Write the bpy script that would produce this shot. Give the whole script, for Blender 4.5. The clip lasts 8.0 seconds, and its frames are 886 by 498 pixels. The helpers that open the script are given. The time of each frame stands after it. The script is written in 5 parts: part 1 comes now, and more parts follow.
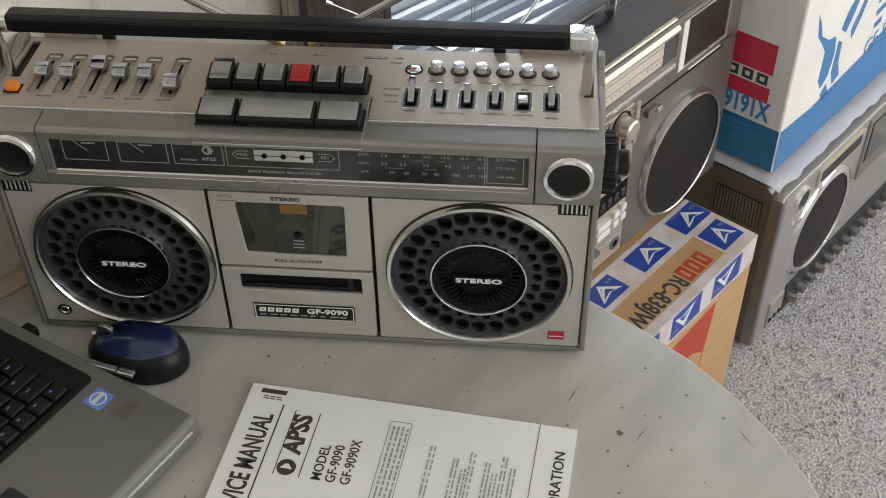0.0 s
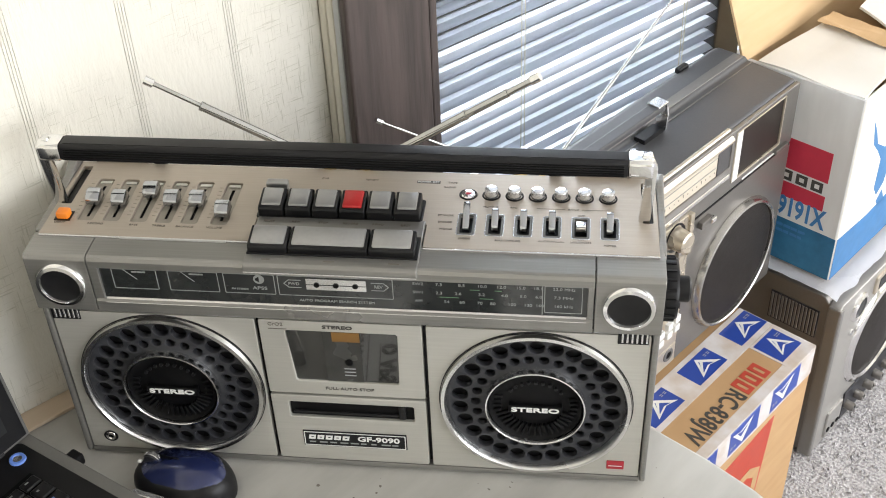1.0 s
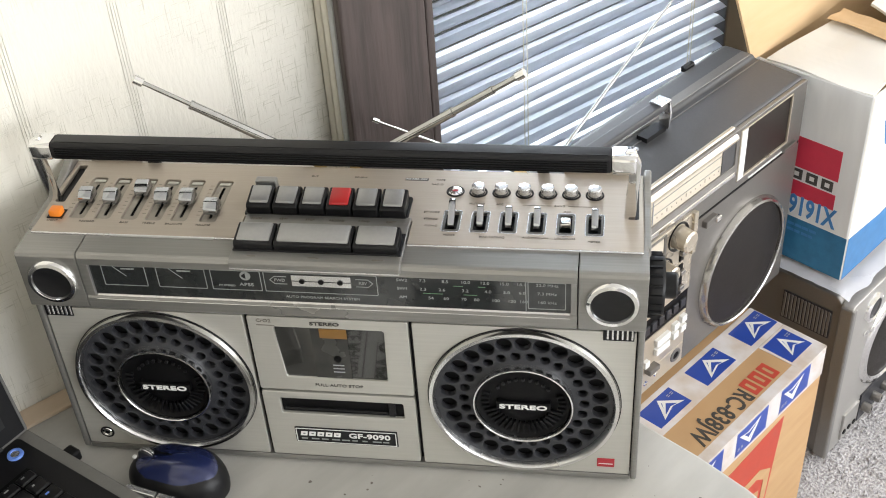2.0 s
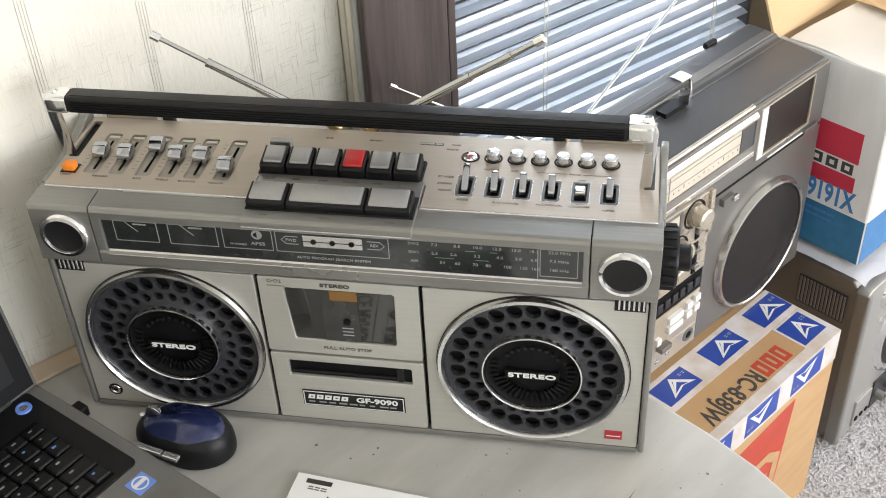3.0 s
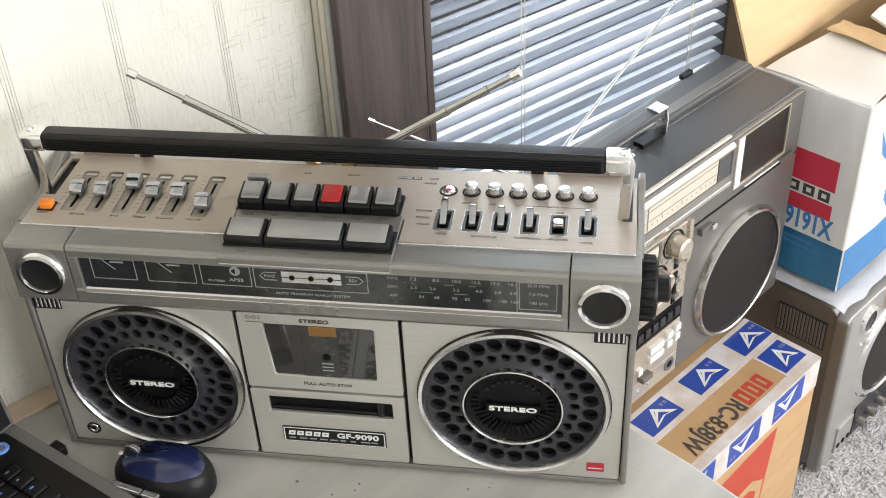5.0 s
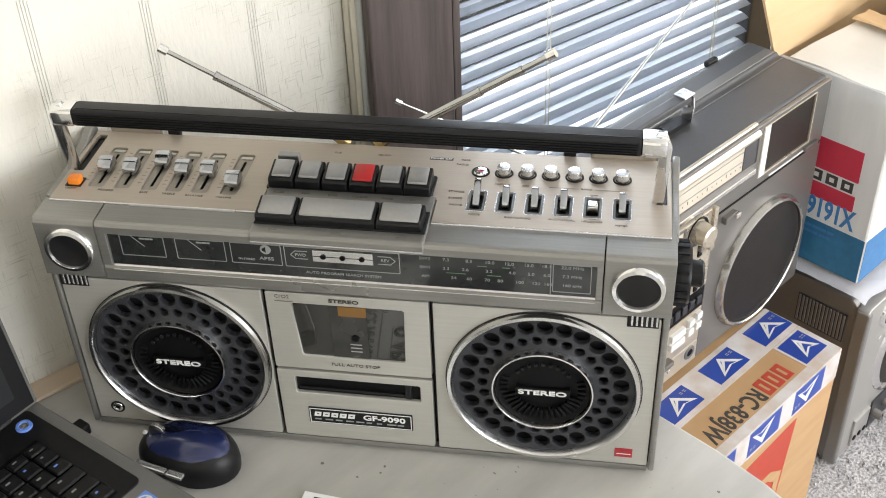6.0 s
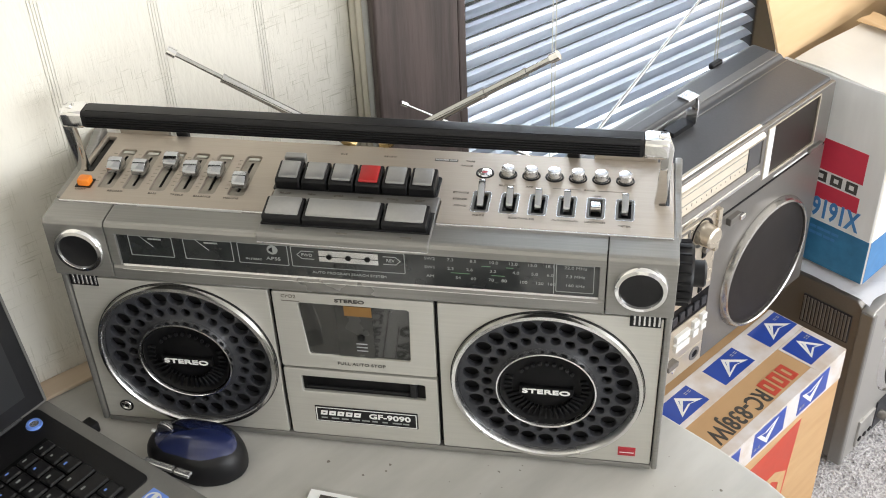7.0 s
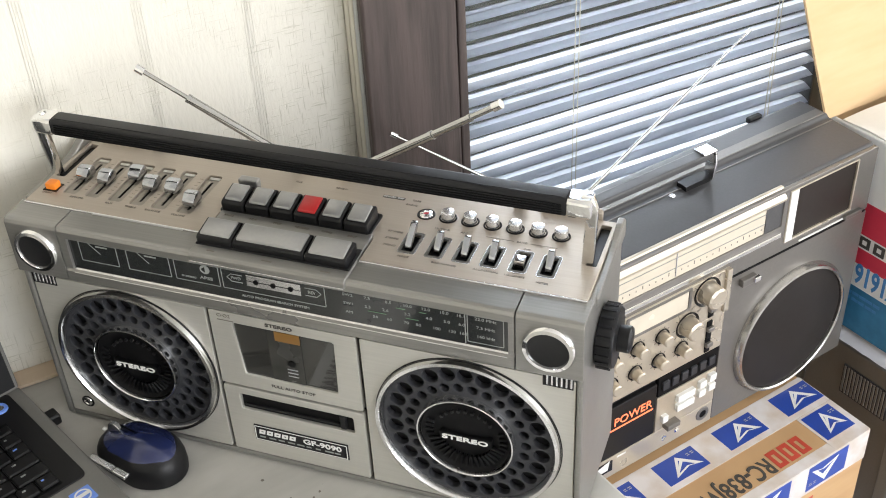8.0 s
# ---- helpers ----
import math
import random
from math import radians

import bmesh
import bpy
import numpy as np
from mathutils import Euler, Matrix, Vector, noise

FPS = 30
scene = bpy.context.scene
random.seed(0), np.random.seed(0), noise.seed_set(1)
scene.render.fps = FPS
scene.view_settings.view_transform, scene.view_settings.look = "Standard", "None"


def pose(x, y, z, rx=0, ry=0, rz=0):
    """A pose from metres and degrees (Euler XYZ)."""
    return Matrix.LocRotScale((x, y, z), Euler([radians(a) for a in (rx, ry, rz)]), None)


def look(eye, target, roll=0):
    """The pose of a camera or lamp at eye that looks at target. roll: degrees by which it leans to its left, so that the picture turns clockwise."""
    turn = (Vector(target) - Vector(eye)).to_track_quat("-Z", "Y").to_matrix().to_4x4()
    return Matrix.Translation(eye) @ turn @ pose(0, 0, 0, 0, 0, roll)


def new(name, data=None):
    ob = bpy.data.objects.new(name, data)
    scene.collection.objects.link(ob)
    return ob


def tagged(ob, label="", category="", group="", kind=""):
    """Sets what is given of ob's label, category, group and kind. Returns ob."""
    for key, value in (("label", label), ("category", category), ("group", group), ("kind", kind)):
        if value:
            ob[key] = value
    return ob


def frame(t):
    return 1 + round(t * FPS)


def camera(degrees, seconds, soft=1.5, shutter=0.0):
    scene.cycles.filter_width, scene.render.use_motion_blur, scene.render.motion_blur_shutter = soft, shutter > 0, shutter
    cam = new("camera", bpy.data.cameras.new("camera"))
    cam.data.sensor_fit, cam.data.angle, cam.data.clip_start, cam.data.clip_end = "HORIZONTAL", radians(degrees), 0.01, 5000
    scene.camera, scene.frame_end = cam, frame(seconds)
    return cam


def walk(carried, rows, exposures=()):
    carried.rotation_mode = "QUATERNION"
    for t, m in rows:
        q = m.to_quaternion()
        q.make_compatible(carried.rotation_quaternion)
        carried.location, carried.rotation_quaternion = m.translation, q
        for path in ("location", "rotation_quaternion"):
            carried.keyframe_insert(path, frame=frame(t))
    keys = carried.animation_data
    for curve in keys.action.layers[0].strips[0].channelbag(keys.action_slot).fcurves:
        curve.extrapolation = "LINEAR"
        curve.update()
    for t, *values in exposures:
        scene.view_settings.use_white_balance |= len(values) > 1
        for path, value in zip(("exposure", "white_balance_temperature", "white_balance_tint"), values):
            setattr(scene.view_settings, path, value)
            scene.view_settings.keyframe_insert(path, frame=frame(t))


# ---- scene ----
cam = camera(41.6, 8.0, soft=1.0)
PATH = [
    (0, (0.201, -0.763, 1.556), (0.064, 0.716, 0.217), -0.9),
    (0.5, (0.193, -0.755, 1.565), (0.01, 0.775, 0.29), -2.1),
    (0.7, (0.19, -0.747, 1.554), (-0.014, 0.826, 0.331), -1.0),
    (1, (0.183, -0.72, 1.57), (-0.025, 0.843, 0.34), -2.5),
    (1.2, (0.195, -0.717, 1.569), (-0.025, 0.86, 0.359), -2.9),
    (2.3, (0.231, -0.723, 1.556), (-0.073, 0.823, 0.324), -3.7),
    (2.5, (0.226, -0.724, 1.55), (-0.088, 0.813, 0.31), -3.0),
    (3, (0.233, -0.725, 1.548), (-0.072, 0.813, 0.307), -3.1),
    (3.5, (0.245, -0.721, 1.549), (-0.045, 0.838, 0.33), -3.0),
    (4, (0.254, -0.719, 1.558), (-0.017, 0.847, 0.345), -2.6),
    (4.5, (0.25, -0.72, 1.556), (-0.027, 0.855, 0.355), -3.3),
    (6, (0.209, -0.725, 1.539), (-0.069, 0.841, 0.326), -2.3),
    (6.5, (0.209, -0.726, 1.538), (-0.071, 0.836, 0.321), -2.8),
    (7, (0.214, -0.734, 1.544), (-0.079, 0.832, 0.335), -2.6),
    (7.5, (0.229, -0.742, 1.549), (-0.084, 0.837, 0.362), -0.3),
    (7.7, (0.273, -0.734, 1.555), (-0.08, 0.841, 0.375), -0.5),
    (7.8, (0.309, -0.717, 1.555), (-0.1, 0.846, 0.377), -1.0),
    (8, (0.408, -0.669, 1.557), (-0.173, 0.834, 0.373), -3.1),
]
walk(cam, [(t, look(eye, target, roll)) for t, eye, target, roll in PATH], [(0.0, -0.72), (0.5, -0.22), (1.0, 0.08), (8.0, 0.08)])

# ---- world and light ----
A = radians(53)
ROOM = pose(0, 0, 0, 0, 0, 53)          # x along the row of recorders, -y out into the room
WORLD = Matrix.Identity(4)
HOUSE = ROOM @ pose(0.218, 0.252, 0, 0, 0, -6.5) @ pose(-0.218, -0.252, 0)   # the walls, a little askew to the things
WALL = 0.256                             # the window wall's face, in HOUSE's y
FLOOR = 0.155                            # the carpet's height

world = bpy.data.worlds.new("sky")
scene.world = world
world.use_nodes = True
wn = world.node_tree.nodes
sky = wn.new("ShaderNodeTexSky")
sky.sky_type = "NISHITA"
sky.sun_disc = False
sky.sun_elevation = radians(48)
sky.sun_rotation = radians(20)
wn["Background"].inputs["Strength"].default_value = 0.12
world.node_tree.links.new(sky.outputs[0], wn["Background"].inputs["Color"])


def area(name, m, sx, sy, power, colour):
    lamp = bpy.data.lights.new(name, "AREA")
    lamp.shape, lamp.size, lamp.size_y, lamp.energy, lamp.color = "RECTANGLE", sx, sy, power, colour
    ob = new(name, lamp)
    ob.matrix_world = m
    return ob


area("daylight_back", HOUSE @ look((1.05, -3.12, 1.5), (0.5, 0, 1.2)), 2.4, 1.5, 85, (0.97, 0.98, 1.0))
area("daylight_blind", HOUSE @ look((0.85, 0.95, 1.55), (0.85, 0.3, 1.05)), 1.6, 1.5, 82, (0.86, 0.93, 1.0))
area("daylight_side", HOUSE @ look((2.92, -1.5, 1.5), (0, -1.0, 1.0)), 2.0, 1.4, 48, (1.0, 0.97, 0.93))
sun = bpy.data.lights.new("sun", "SUN")
sun.energy, sun.angle, sun.color = 3.0, radians(0.5), (1, 0.95, 0.88)
so = new("sun", sun)
so.matrix_world = HOUSE @ look((-0.9, 2.0, 2.6), (0, 0, 0))
scene.view_settings.exposure = 0.0


# ---- materials ----
def material(name, colour, rough=0.5, metal=0.0, scale=60, vary=0.06, bump=0.0, coarse=6, stretch=(1, 1, 1), coat=0.0, spread=0.08, spec=0.5):
    """Base colour with a fine and a coarse variation, uneven gloss and fine relief."""
    m = bpy.data.materials.new(name)
    m.use_nodes = True
    nt = m.node_tree
    n, l = nt.nodes, nt.links
    b = n["Principled BSDF"]
    b.inputs["Metallic"].default_value = metal
    b.inputs["Coat Weight"].default_value = coat
    b.inputs["Specular IOR Level"].default_value = spec
    tc = n.new("ShaderNodeTexCoord")
    mp = n.new("ShaderNodeMapping")
    mp.inputs["Scale"].default_value = stretch
    l.new(tc.outputs["Object"], mp.inputs[0])
    fine, wide = n.new("ShaderNodeTexNoise"), n.new("ShaderNodeTexNoise")
    fine.inputs["Scale"].default_value, wide.inputs["Scale"].default_value = scale, coarse
    fine.inputs["Detail"].default_value = 4
    wide.inputs["Detail"].default_value = 5
    l.new(mp.outputs[0], fine.inputs["Vector"])
    l.new(tc.outputs["Object"], wide.inputs["Vector"])
    add = n.new("ShaderNodeMath")
    add.operation = "ADD"
    l.new(fine.outputs[0], add.inputs[0])
    l.new(wide.outputs[0], add.inputs[1])
    ramp = n.new("ShaderNodeMapRange")
    ramp.inputs["From Min"].default_value, ramp.inputs["From Max"].default_value = 0.6, 1.4
    ramp.inputs["To Min"].default_value, ramp.inputs["To Max"].default_value = 1 - vary, 1 + vary
    l.new(add.outputs[0], ramp.inputs[0])
    mul = n.new("ShaderNodeVectorMath")
    mul.operation = "SCALE"
    mul.inputs[0].default_value = colour
    l.new(ramp.outputs[0], mul.inputs["Scale"])
    l.new(mul.outputs[0], b.inputs["Base Color"])
    rr = n.new("ShaderNodeMapRange")
    rr.inputs["From Min"].default_value, rr.inputs["From Max"].default_value = 0.3, 0.7
    rr.inputs["To Min"].default_value, rr.inputs["To Max"].default_value = max(rough - spread, 0.02), min(rough + spread, 1)
    l.new(wide.outputs[0], rr.inputs[0])
    l.new(rr.outputs[0], b.inputs["Roughness"])
    if bump:
        bp = n.new("ShaderNodeBump")
        bp.inputs["Strength"].default_value = bump
        bp.inputs["Distance"].default_value = 0.002
        l.new(fine.outputs[0], bp.inputs["Height"])
        l.new(bp.outputs[0], b.inputs["Normal"])
    return m


def glowing(name, colour, strength):
    m = material(name, colour, 0.4)
    b = m.node_tree.nodes["Principled BSDF"]
    b.inputs["Emission Color"].default_value = (*colour, 1)
    b.inputs["Emission Strength"].default_value = strength
    return m


def mixed(name, light, dark, scale, lo, hi, rough=0.9, bump=0.5, stretch=(1, 1, 1), dist=0.003, detail=6):
    """Two colours mixed by a noise with its own contrast: carpet flecks, wood grain, chipped paint."""
    m = bpy.data.materials.new(name)
    m.use_nodes = True
    n, l = m.node_tree.nodes, m.node_tree.links
    b = n["Principled BSDF"]
    tc, mp, no, cr = n.new("ShaderNodeTexCoord"), n.new("ShaderNodeMapping"), n.new("ShaderNodeTexNoise"), n.new("ShaderNodeValToRGB")
    mp.inputs["Scale"].default_value = stretch
    no.inputs["Scale"].default_value, no.inputs["Detail"].default_value = scale, detail
    cr.color_ramp.elements[0].position, cr.color_ramp.elements[1].position = lo, hi
    cr.color_ramp.elements[0].color, cr.color_ramp.elements[1].color = (*dark, 1), (*light, 1)
    l.new(tc.outputs["Object"], mp.inputs[0])
    l.new(mp.outputs[0], no.inputs["Vector"])
    l.new(no.outputs[0], cr.inputs[0])
    l.new(cr.outputs[0], b.inputs["Base Color"])
    b.inputs["Roughness"].default_value = rough
    bp = n.new("ShaderNodeBump")
    bp.inputs["Strength"].default_value, bp.inputs["Distance"].default_value = bump, dist
    l.new(no.outputs[0], bp.inputs["Height"])
    l.new(bp.outputs[0], b.inputs["Normal"])
    return m


CHAMPAGNE = material("champagne_aluminium", (0.41, 0.36, 0.302), 0.44, 0.5, 500, 0.07, 0.05, 5, (0.03, 1.2, 1.2))
PANEL = material("brushed_panel", (0.51, 0.50, 0.46), 0.42, 0.5, 500, 0.07, 0.04, 4, (0.03, 1.2, 1.2))
CASE = material("silver_grey_case", (0.27, 0.264, 0.25), 0.34, 0.65, 450, 0.13, 0.05, 7, (0.02, 1.2, 1.2))
AERIAL = material("aerial_steel", (0.52, 0.52, 0.51), 0.2, 1.0, 80, 0.08)
CHROME = material("chrome", (0.86, 0.86, 0.86), 0.12, 1.0, 80, 0.03)
SILVER = material("satin_silver", (0.68, 0.68, 0.68), 0.24, 0.8, 300, 0.05)
KEYTOP = material("key_cap_silver", (0.34, 0.34, 0.335), 0.35, 0.6, 300, 0.06, 0.03, 20)
BLACK = material("black_plastic", (0.008, 0.008, 0.009), 0.38, 0.0, 200, 0.15, 0.03, spec=0.28)
BLACKRUB = material("black_ribbed_vinyl", (0.009, 0.009, 0.010), 0.42, 0.0, 200, 0.2, 0.05, spec=0.3)
GRILLE = material("dark_grey_grille", (0.034, 0.035, 0.040), 0.42, 0.1, 300, 0.1, 0.04, spec=0.3)
DEEP = material("deep_black", (0.003, 0.003, 0.0035), 0.5, 0.0, 100, 0.2, spec=0.15)
WHITE = material("white_print", (0.75, 0.75, 0.73), 0.5, 0.0, 100, 0.04)
DIMPRINT = material("pale_print", (0.27, 0.285, 0.275), 0.5, 0.0, 100, 0.06)
INK = material("dark_print", (0.05, 0.045, 0.04), 0.6, 0.0, 100, 0.1)
GREYINK = material("grey_print", (0.16, 0.14, 0.12), 0.6, 0.0, 100, 0.1)
RED = material("red_key", (0.43, 0.022, 0.022), 0.35, 0.0, 200, 0.08, 0.02)
ORANGE = material("orange_button", (0.85, 0.24, 0.02), 0.35, 0.0, 200, 0.06)
DIAL = material("smoked_dial", (0.022, 0.024, 0.024), 0.14, 0.0, 60, 0.2, 0, 8, coat=0.35)
TAPEWIN = material("smoked_window", (0.028, 0.028, 0.026), 0.1, 0.0, 30, 0.5, 0, 25, coat=0.8)
AMBER = material("amber_label", (0.20, 0.10, 0.02), 0.5, 0.0, 80, 0.1)
BRASS = material("brass", (0.45, 0.33, 0.15), 0.35, 0.9, 80, 0.1)
PAINTWOOD = mixed("grey_painted_table", (0.50, 0.49, 0.455), (0.40, 0.39, 0.36), 9, 0.35, 0.7, 0.5, 0.15, (1, 3, 1), 0.002)
# warm light at the wall's foot, put into a tan colour
WARMSTRIP = mixed("tan_light_strip", (0.66, 0.53, 0.40), (0.58, 0.46, 0.33), 10, 0.3, 0.7, 0.6, 0.1, (1, 8, 8))
POST = mixed("dark_brown_wood", (0.072, 0.053, 0.048), (0.042, 0.031, 0.028), 14, 0.38, 0.62, 0.55, 0.6, (6, 6, 0.5), 0.003)
CREAM = material("cream_trim", (0.66, 0.63, 0.54), 0.5, 0.0, 40, 0.05, 0.05)
TRIMGREY = material("pale_grey_trim", (0.40, 0.41, 0.41), 0.4, 0.0, 40, 0.08, 0.05)
CARPET = mixed("grey_carpet", (0.68, 0.66, 0.67), (0.36, 0.35, 0.36), 220, 0.36, 0.62, 1.0, 1.0, (1, 1, 1), 0.006)
CARD = mixed("brown_cardboard", (0.50, 0.32, 0.16), (0.44, 0.27, 0.13), 12, 0.3, 0.7, 0.7, 0.1, (1, 1, 5))
CARDIN = mixed("tan_cardboard_inside", (0.66, 0.47, 0.27), (0.60, 0.41, 0.22), 8, 0.3, 0.7, 0.8, 0.1, (1, 6, 6))
WHITECARD = mixed("white_carton", (0.82, 0.80, 0.75), (0.74, 0.72, 0.66), 7, 0.3, 0.7, 0.6, 0.1)
GREYCARD = mixed("scuffed_grey_carton", (0.76, 0.755, 0.73), (0.64, 0.63, 0.61), 9, 0.3, 0.7, 0.55, 0.1, (3, 3, 0.6))
BLUE = material("blue_print", (0.05, 0.19, 0.42), 0.5, 0.0, 60, 0.15, 0, 12)
TEAL = material("teal_blue_print", (0.03, 0.16, 0.30), 0.5, 0.0, 60, 0.25, 0, 18)
NAVY = material("royal_blue_print", (0.02, 0.06, 0.33), 0.35, 0.0, 60, 0.1)
REDPRINT = material("crimson_print", (0.52, 0.03, 0.06), 0.5, 0.0, 60, 0.08)
ORANGERED = material("orange_red_print", (0.46, 0.055, 0.03), 0.5, 0.0, 60, 0.08)
TAPE = mixed("clear_mottled_tape", (0.66, 0.63, 0.62), (0.56, 0.48, 0.41), 30, 0.32, 0.62, 0.2, 0.3, (1, 1, 1), 0.001)
PLASTICBAG = material("crumpled_white_plastic", (0.85, 0.86, 0.90), 0.25, 0.0, 25, 0.05, 0.8, 9)
JGREY = material("graphite_grey_paint", (0.085, 0.085, 0.088), 0.4, 0.3, 300, 0.08, 0.05, 5)
JSILVER = material("silver_grey_front", (0.21, 0.198, 0.185), 0.36, 0.6, 300, 0.06, 0.03, 6)
JBEIGE = material("warm_silver_panel", (0.55, 0.49, 0.40), 0.33, 0.6, 300, 0.05, 0.02, 6)
JCLOTH = material("dark_brown_speaker_mesh", (0.020, 0.017, 0.016), 0.5, 0.0, 900, 0.3, 0.3, 10, spec=0.2)
JDIAL = material("cream_lit_dial", (0.60, 0.54, 0.44), 0.2, 0.0, 40, 0.06, 0, 8, coat=0.3)
GRFRONT = material("pale_silver_front", (0.42, 0.41, 0.39), 0.36, 0.55, 300, 0.06, 0.03, 6)
METERFACE = material("brown_meter_face", (0.020, 0.015, 0.013), 0.4, 0.0, 200, 0.2, 0, 10, spec=0.3)
LAPGREY = material("laptop_grey", (0.19, 0.185, 0.175), 0.45, 0.3, 400, 0.05, 0.04, 6)
PALEINK = material("pale_grey_print", (0.36, 0.36, 0.38), 0.6, 0.0, 100, 0.1)
RINGCHROME = material("trim_ring_chrome", (0.80, 0.80, 0.80), 0.22, 1.0, 80, 0.03)
BADGE = material("dark_red_badge", (0.33, 0.02, 0.03), 0.4, 0.0, 100, 0.1)
PAPER = material("white_paper", (0.88, 0.88, 0.87), 0.6, 0.0, 30, 0.03, 0.02)
MOUSEBLUE = material("dark_blue_gloss", (0.014, 0.022, 0.085), 0.2, 0.1, 60, 0.15, 0, 10, coat=0.5)
CEIL = material("ceiling_white", (0.75, 0.74, 0.72), 0.9, 0.0, 30, 0.03, 0.2)
STICKER = material("sticker_blue", (0.15, 0.28, 0.75), 0.3, 0.0, 60, 0.1)
CONE = material("dark_paper_cone", (0.014, 0.0145, 0.017), 0.6, 0.0, 200, 0.2, 0.05, spec=0.3)
RINGDULL = material("dull_trim_ring", (0.46, 0.45, 0.43), 0.22, 0.9, 80, 0.06)
WELL = material("switch_surround_grey", (0.11, 0.105, 0.095), 0.4, 0.3, 200, 0.08)
SCREEN = material("screen_black", (0.01, 0.011, 0.013), 0.35, 0.0, 60, 0.1)
GLOWRED = glowing("red_lit_lettering", (1.0, 0.22, 0.10), 0.9)


def wallpaper():
    """Cream vinyl-faced panelling with fine scratched crosshatch marks."""
    m = material("cream_panelling", (0.76, 0.735, 0.66), 0.55, 0.0, 30, 0.03, 0.05, 3)
    n, l = m.node_tree.nodes, m.node_tree.links
    b = n["Principled BSDF"]
    old = b.inputs["Base Color"].links[0].from_socket
    tc = n.new("ShaderNodeTexCoord")
    masks = []
    for stretch, seed in (((35, 1, 620), 0.0), ((600, 1, 32), 5.0)):
        mp, no, cr = n.new("ShaderNodeMapping"), n.new("ShaderNodeTexNoise"), n.new("ShaderNodeValToRGB")
        mp.inputs["Scale"].default_value = stretch
        mp.inputs["Location"].default_value = (seed, seed, seed)
        no.inputs["Scale"].default_value, no.inputs["Detail"].default_value = 1.0, 2
        cr.color_ramp.elements[0].position, cr.color_ramp.elements[1].position = 0.60, 0.70
        l.new(tc.outputs["Object"], mp.inputs[0])
        l.new(mp.outputs[0], no.inputs["Vector"])
        l.new(no.outputs[0], cr.inputs[0])
        masks.append(cr.outputs[0])
    patch, pr = n.new("ShaderNodeTexNoise"), n.new("ShaderNodeValToRGB")
    patch.inputs["Scale"].default_value = 7
    pr.color_ramp.elements[0].position, pr.color_ramp.elements[1].position = 0.40, 0.60
    l.new(tc.outputs["Object"], patch.inputs["Vector"])
    l.new(patch.outputs[0], pr.inputs[0])
    mx, mu = n.new("ShaderNodeMath"), n.new("ShaderNodeMath")
    mx.operation, mu.operation = "MAXIMUM", "MULTIPLY"
    l.new(masks[0], mx.inputs[0])
    l.new(masks[1], mx.inputs[1])
    l.new(mx.outputs[0], mu.inputs[0])
    l.new(pr.outputs[0], mu.inputs[1])
    mix = n.new("ShaderNodeMix")
    mix.data_type = "RGBA"
    mix.inputs[7].default_value = (0.42, 0.40, 0.30, 1)
    half = n.new("ShaderNodeMath")
    half.operation = "MULTIPLY"
    half.inputs[1].default_value = 0.5
    l.new(mu.outputs[0], half.inputs[0])
    l.new(half.outputs[0], mix.inputs[0])
    l.new(old, mix.inputs[6])
    l.new(mix.outputs[2], b.inputs["Base Color"])
    em, bp = n.new("ShaderNodeMapping"), n.new("ShaderNodeBump")
    em.inputs["Scale"].default_value = (260, 260, 75)
    weave = n.new("ShaderNodeTexNoise")
    weave.inputs["Scale"].default_value, weave.inputs["Detail"].default_value = 1.0, 3
    l.new(tc.outputs["Object"], em.inputs[0])
    l.new(em.outputs[0], weave.inputs["Vector"])
    bp.inputs["Strength"].default_value, bp.inputs["Distance"].default_value = 0.45, 0.0012
    sub = n.new("ShaderNodeMath")
    sub.operation = "SUBTRACT"
    l.new(weave.outputs[0], sub.inputs[0])
    l.new(mu.outputs[0], sub.inputs[1])
    l.new(sub.outputs[0], bp.inputs["Height"])
    l.new(bp.outputs[0], b.inputs["Normal"])
    return m


PANELLING = wallpaper()


def slat_material():
    m = material("white_blind_slat", (0.78, 0.80, 0.83), 0.4, 0.0, 40, 0.03)
    n, l = m.node_tree.nodes, m.node_tree.links
    tr, mx = n.new("ShaderNodeBsdfTranslucent"), n.new("ShaderNodeMixShader")
    tr.inputs["Color"].default_value = (0.8, 0.85, 0.95, 1)
    mx.inputs[0].default_value = 0.45
    out = n["Material Output"]
    l.new(n["Principled BSDF"].outputs[0], mx.inputs[1])
    l.new(tr.outputs[0], mx.inputs[2])
    l.new(mx.outputs[0], out.inputs[0])
    return m


SLAT = slat_material()


def glass():
    m = bpy.data.materials.new("window_glass")
    m.use_nodes = True
    b = m.node_tree.nodes["Principled BSDF"]
    b.inputs["Transmission Weight"].default_value = 1
    b.inputs["Roughness"].default_value = 0.02
    b.inputs["IOR"].default_value = 1.45
    return m


GLASS = glass()

# ---- builders ----
BASE = {}


def thing(name, frame_of, base, label, category, group=""):
    """An Empty at a thing's base; its parts are given in the frame's own coordinates."""
    ob = new(name)
    ob.empty_display_size = 0.05
    ob.matrix_world = frame_of @ Matrix.Translation(base)
    BASE[ob.name] = Vector(base)
    return tagged(ob, label, category, group)


def as_mesh(shape, name):
    if isinstance(shape, bmesh.types.BMesh):
        me = bpy.data.meshes.new(name)
        shape.to_mesh(me)
        shape.free()
        return me
    return shape


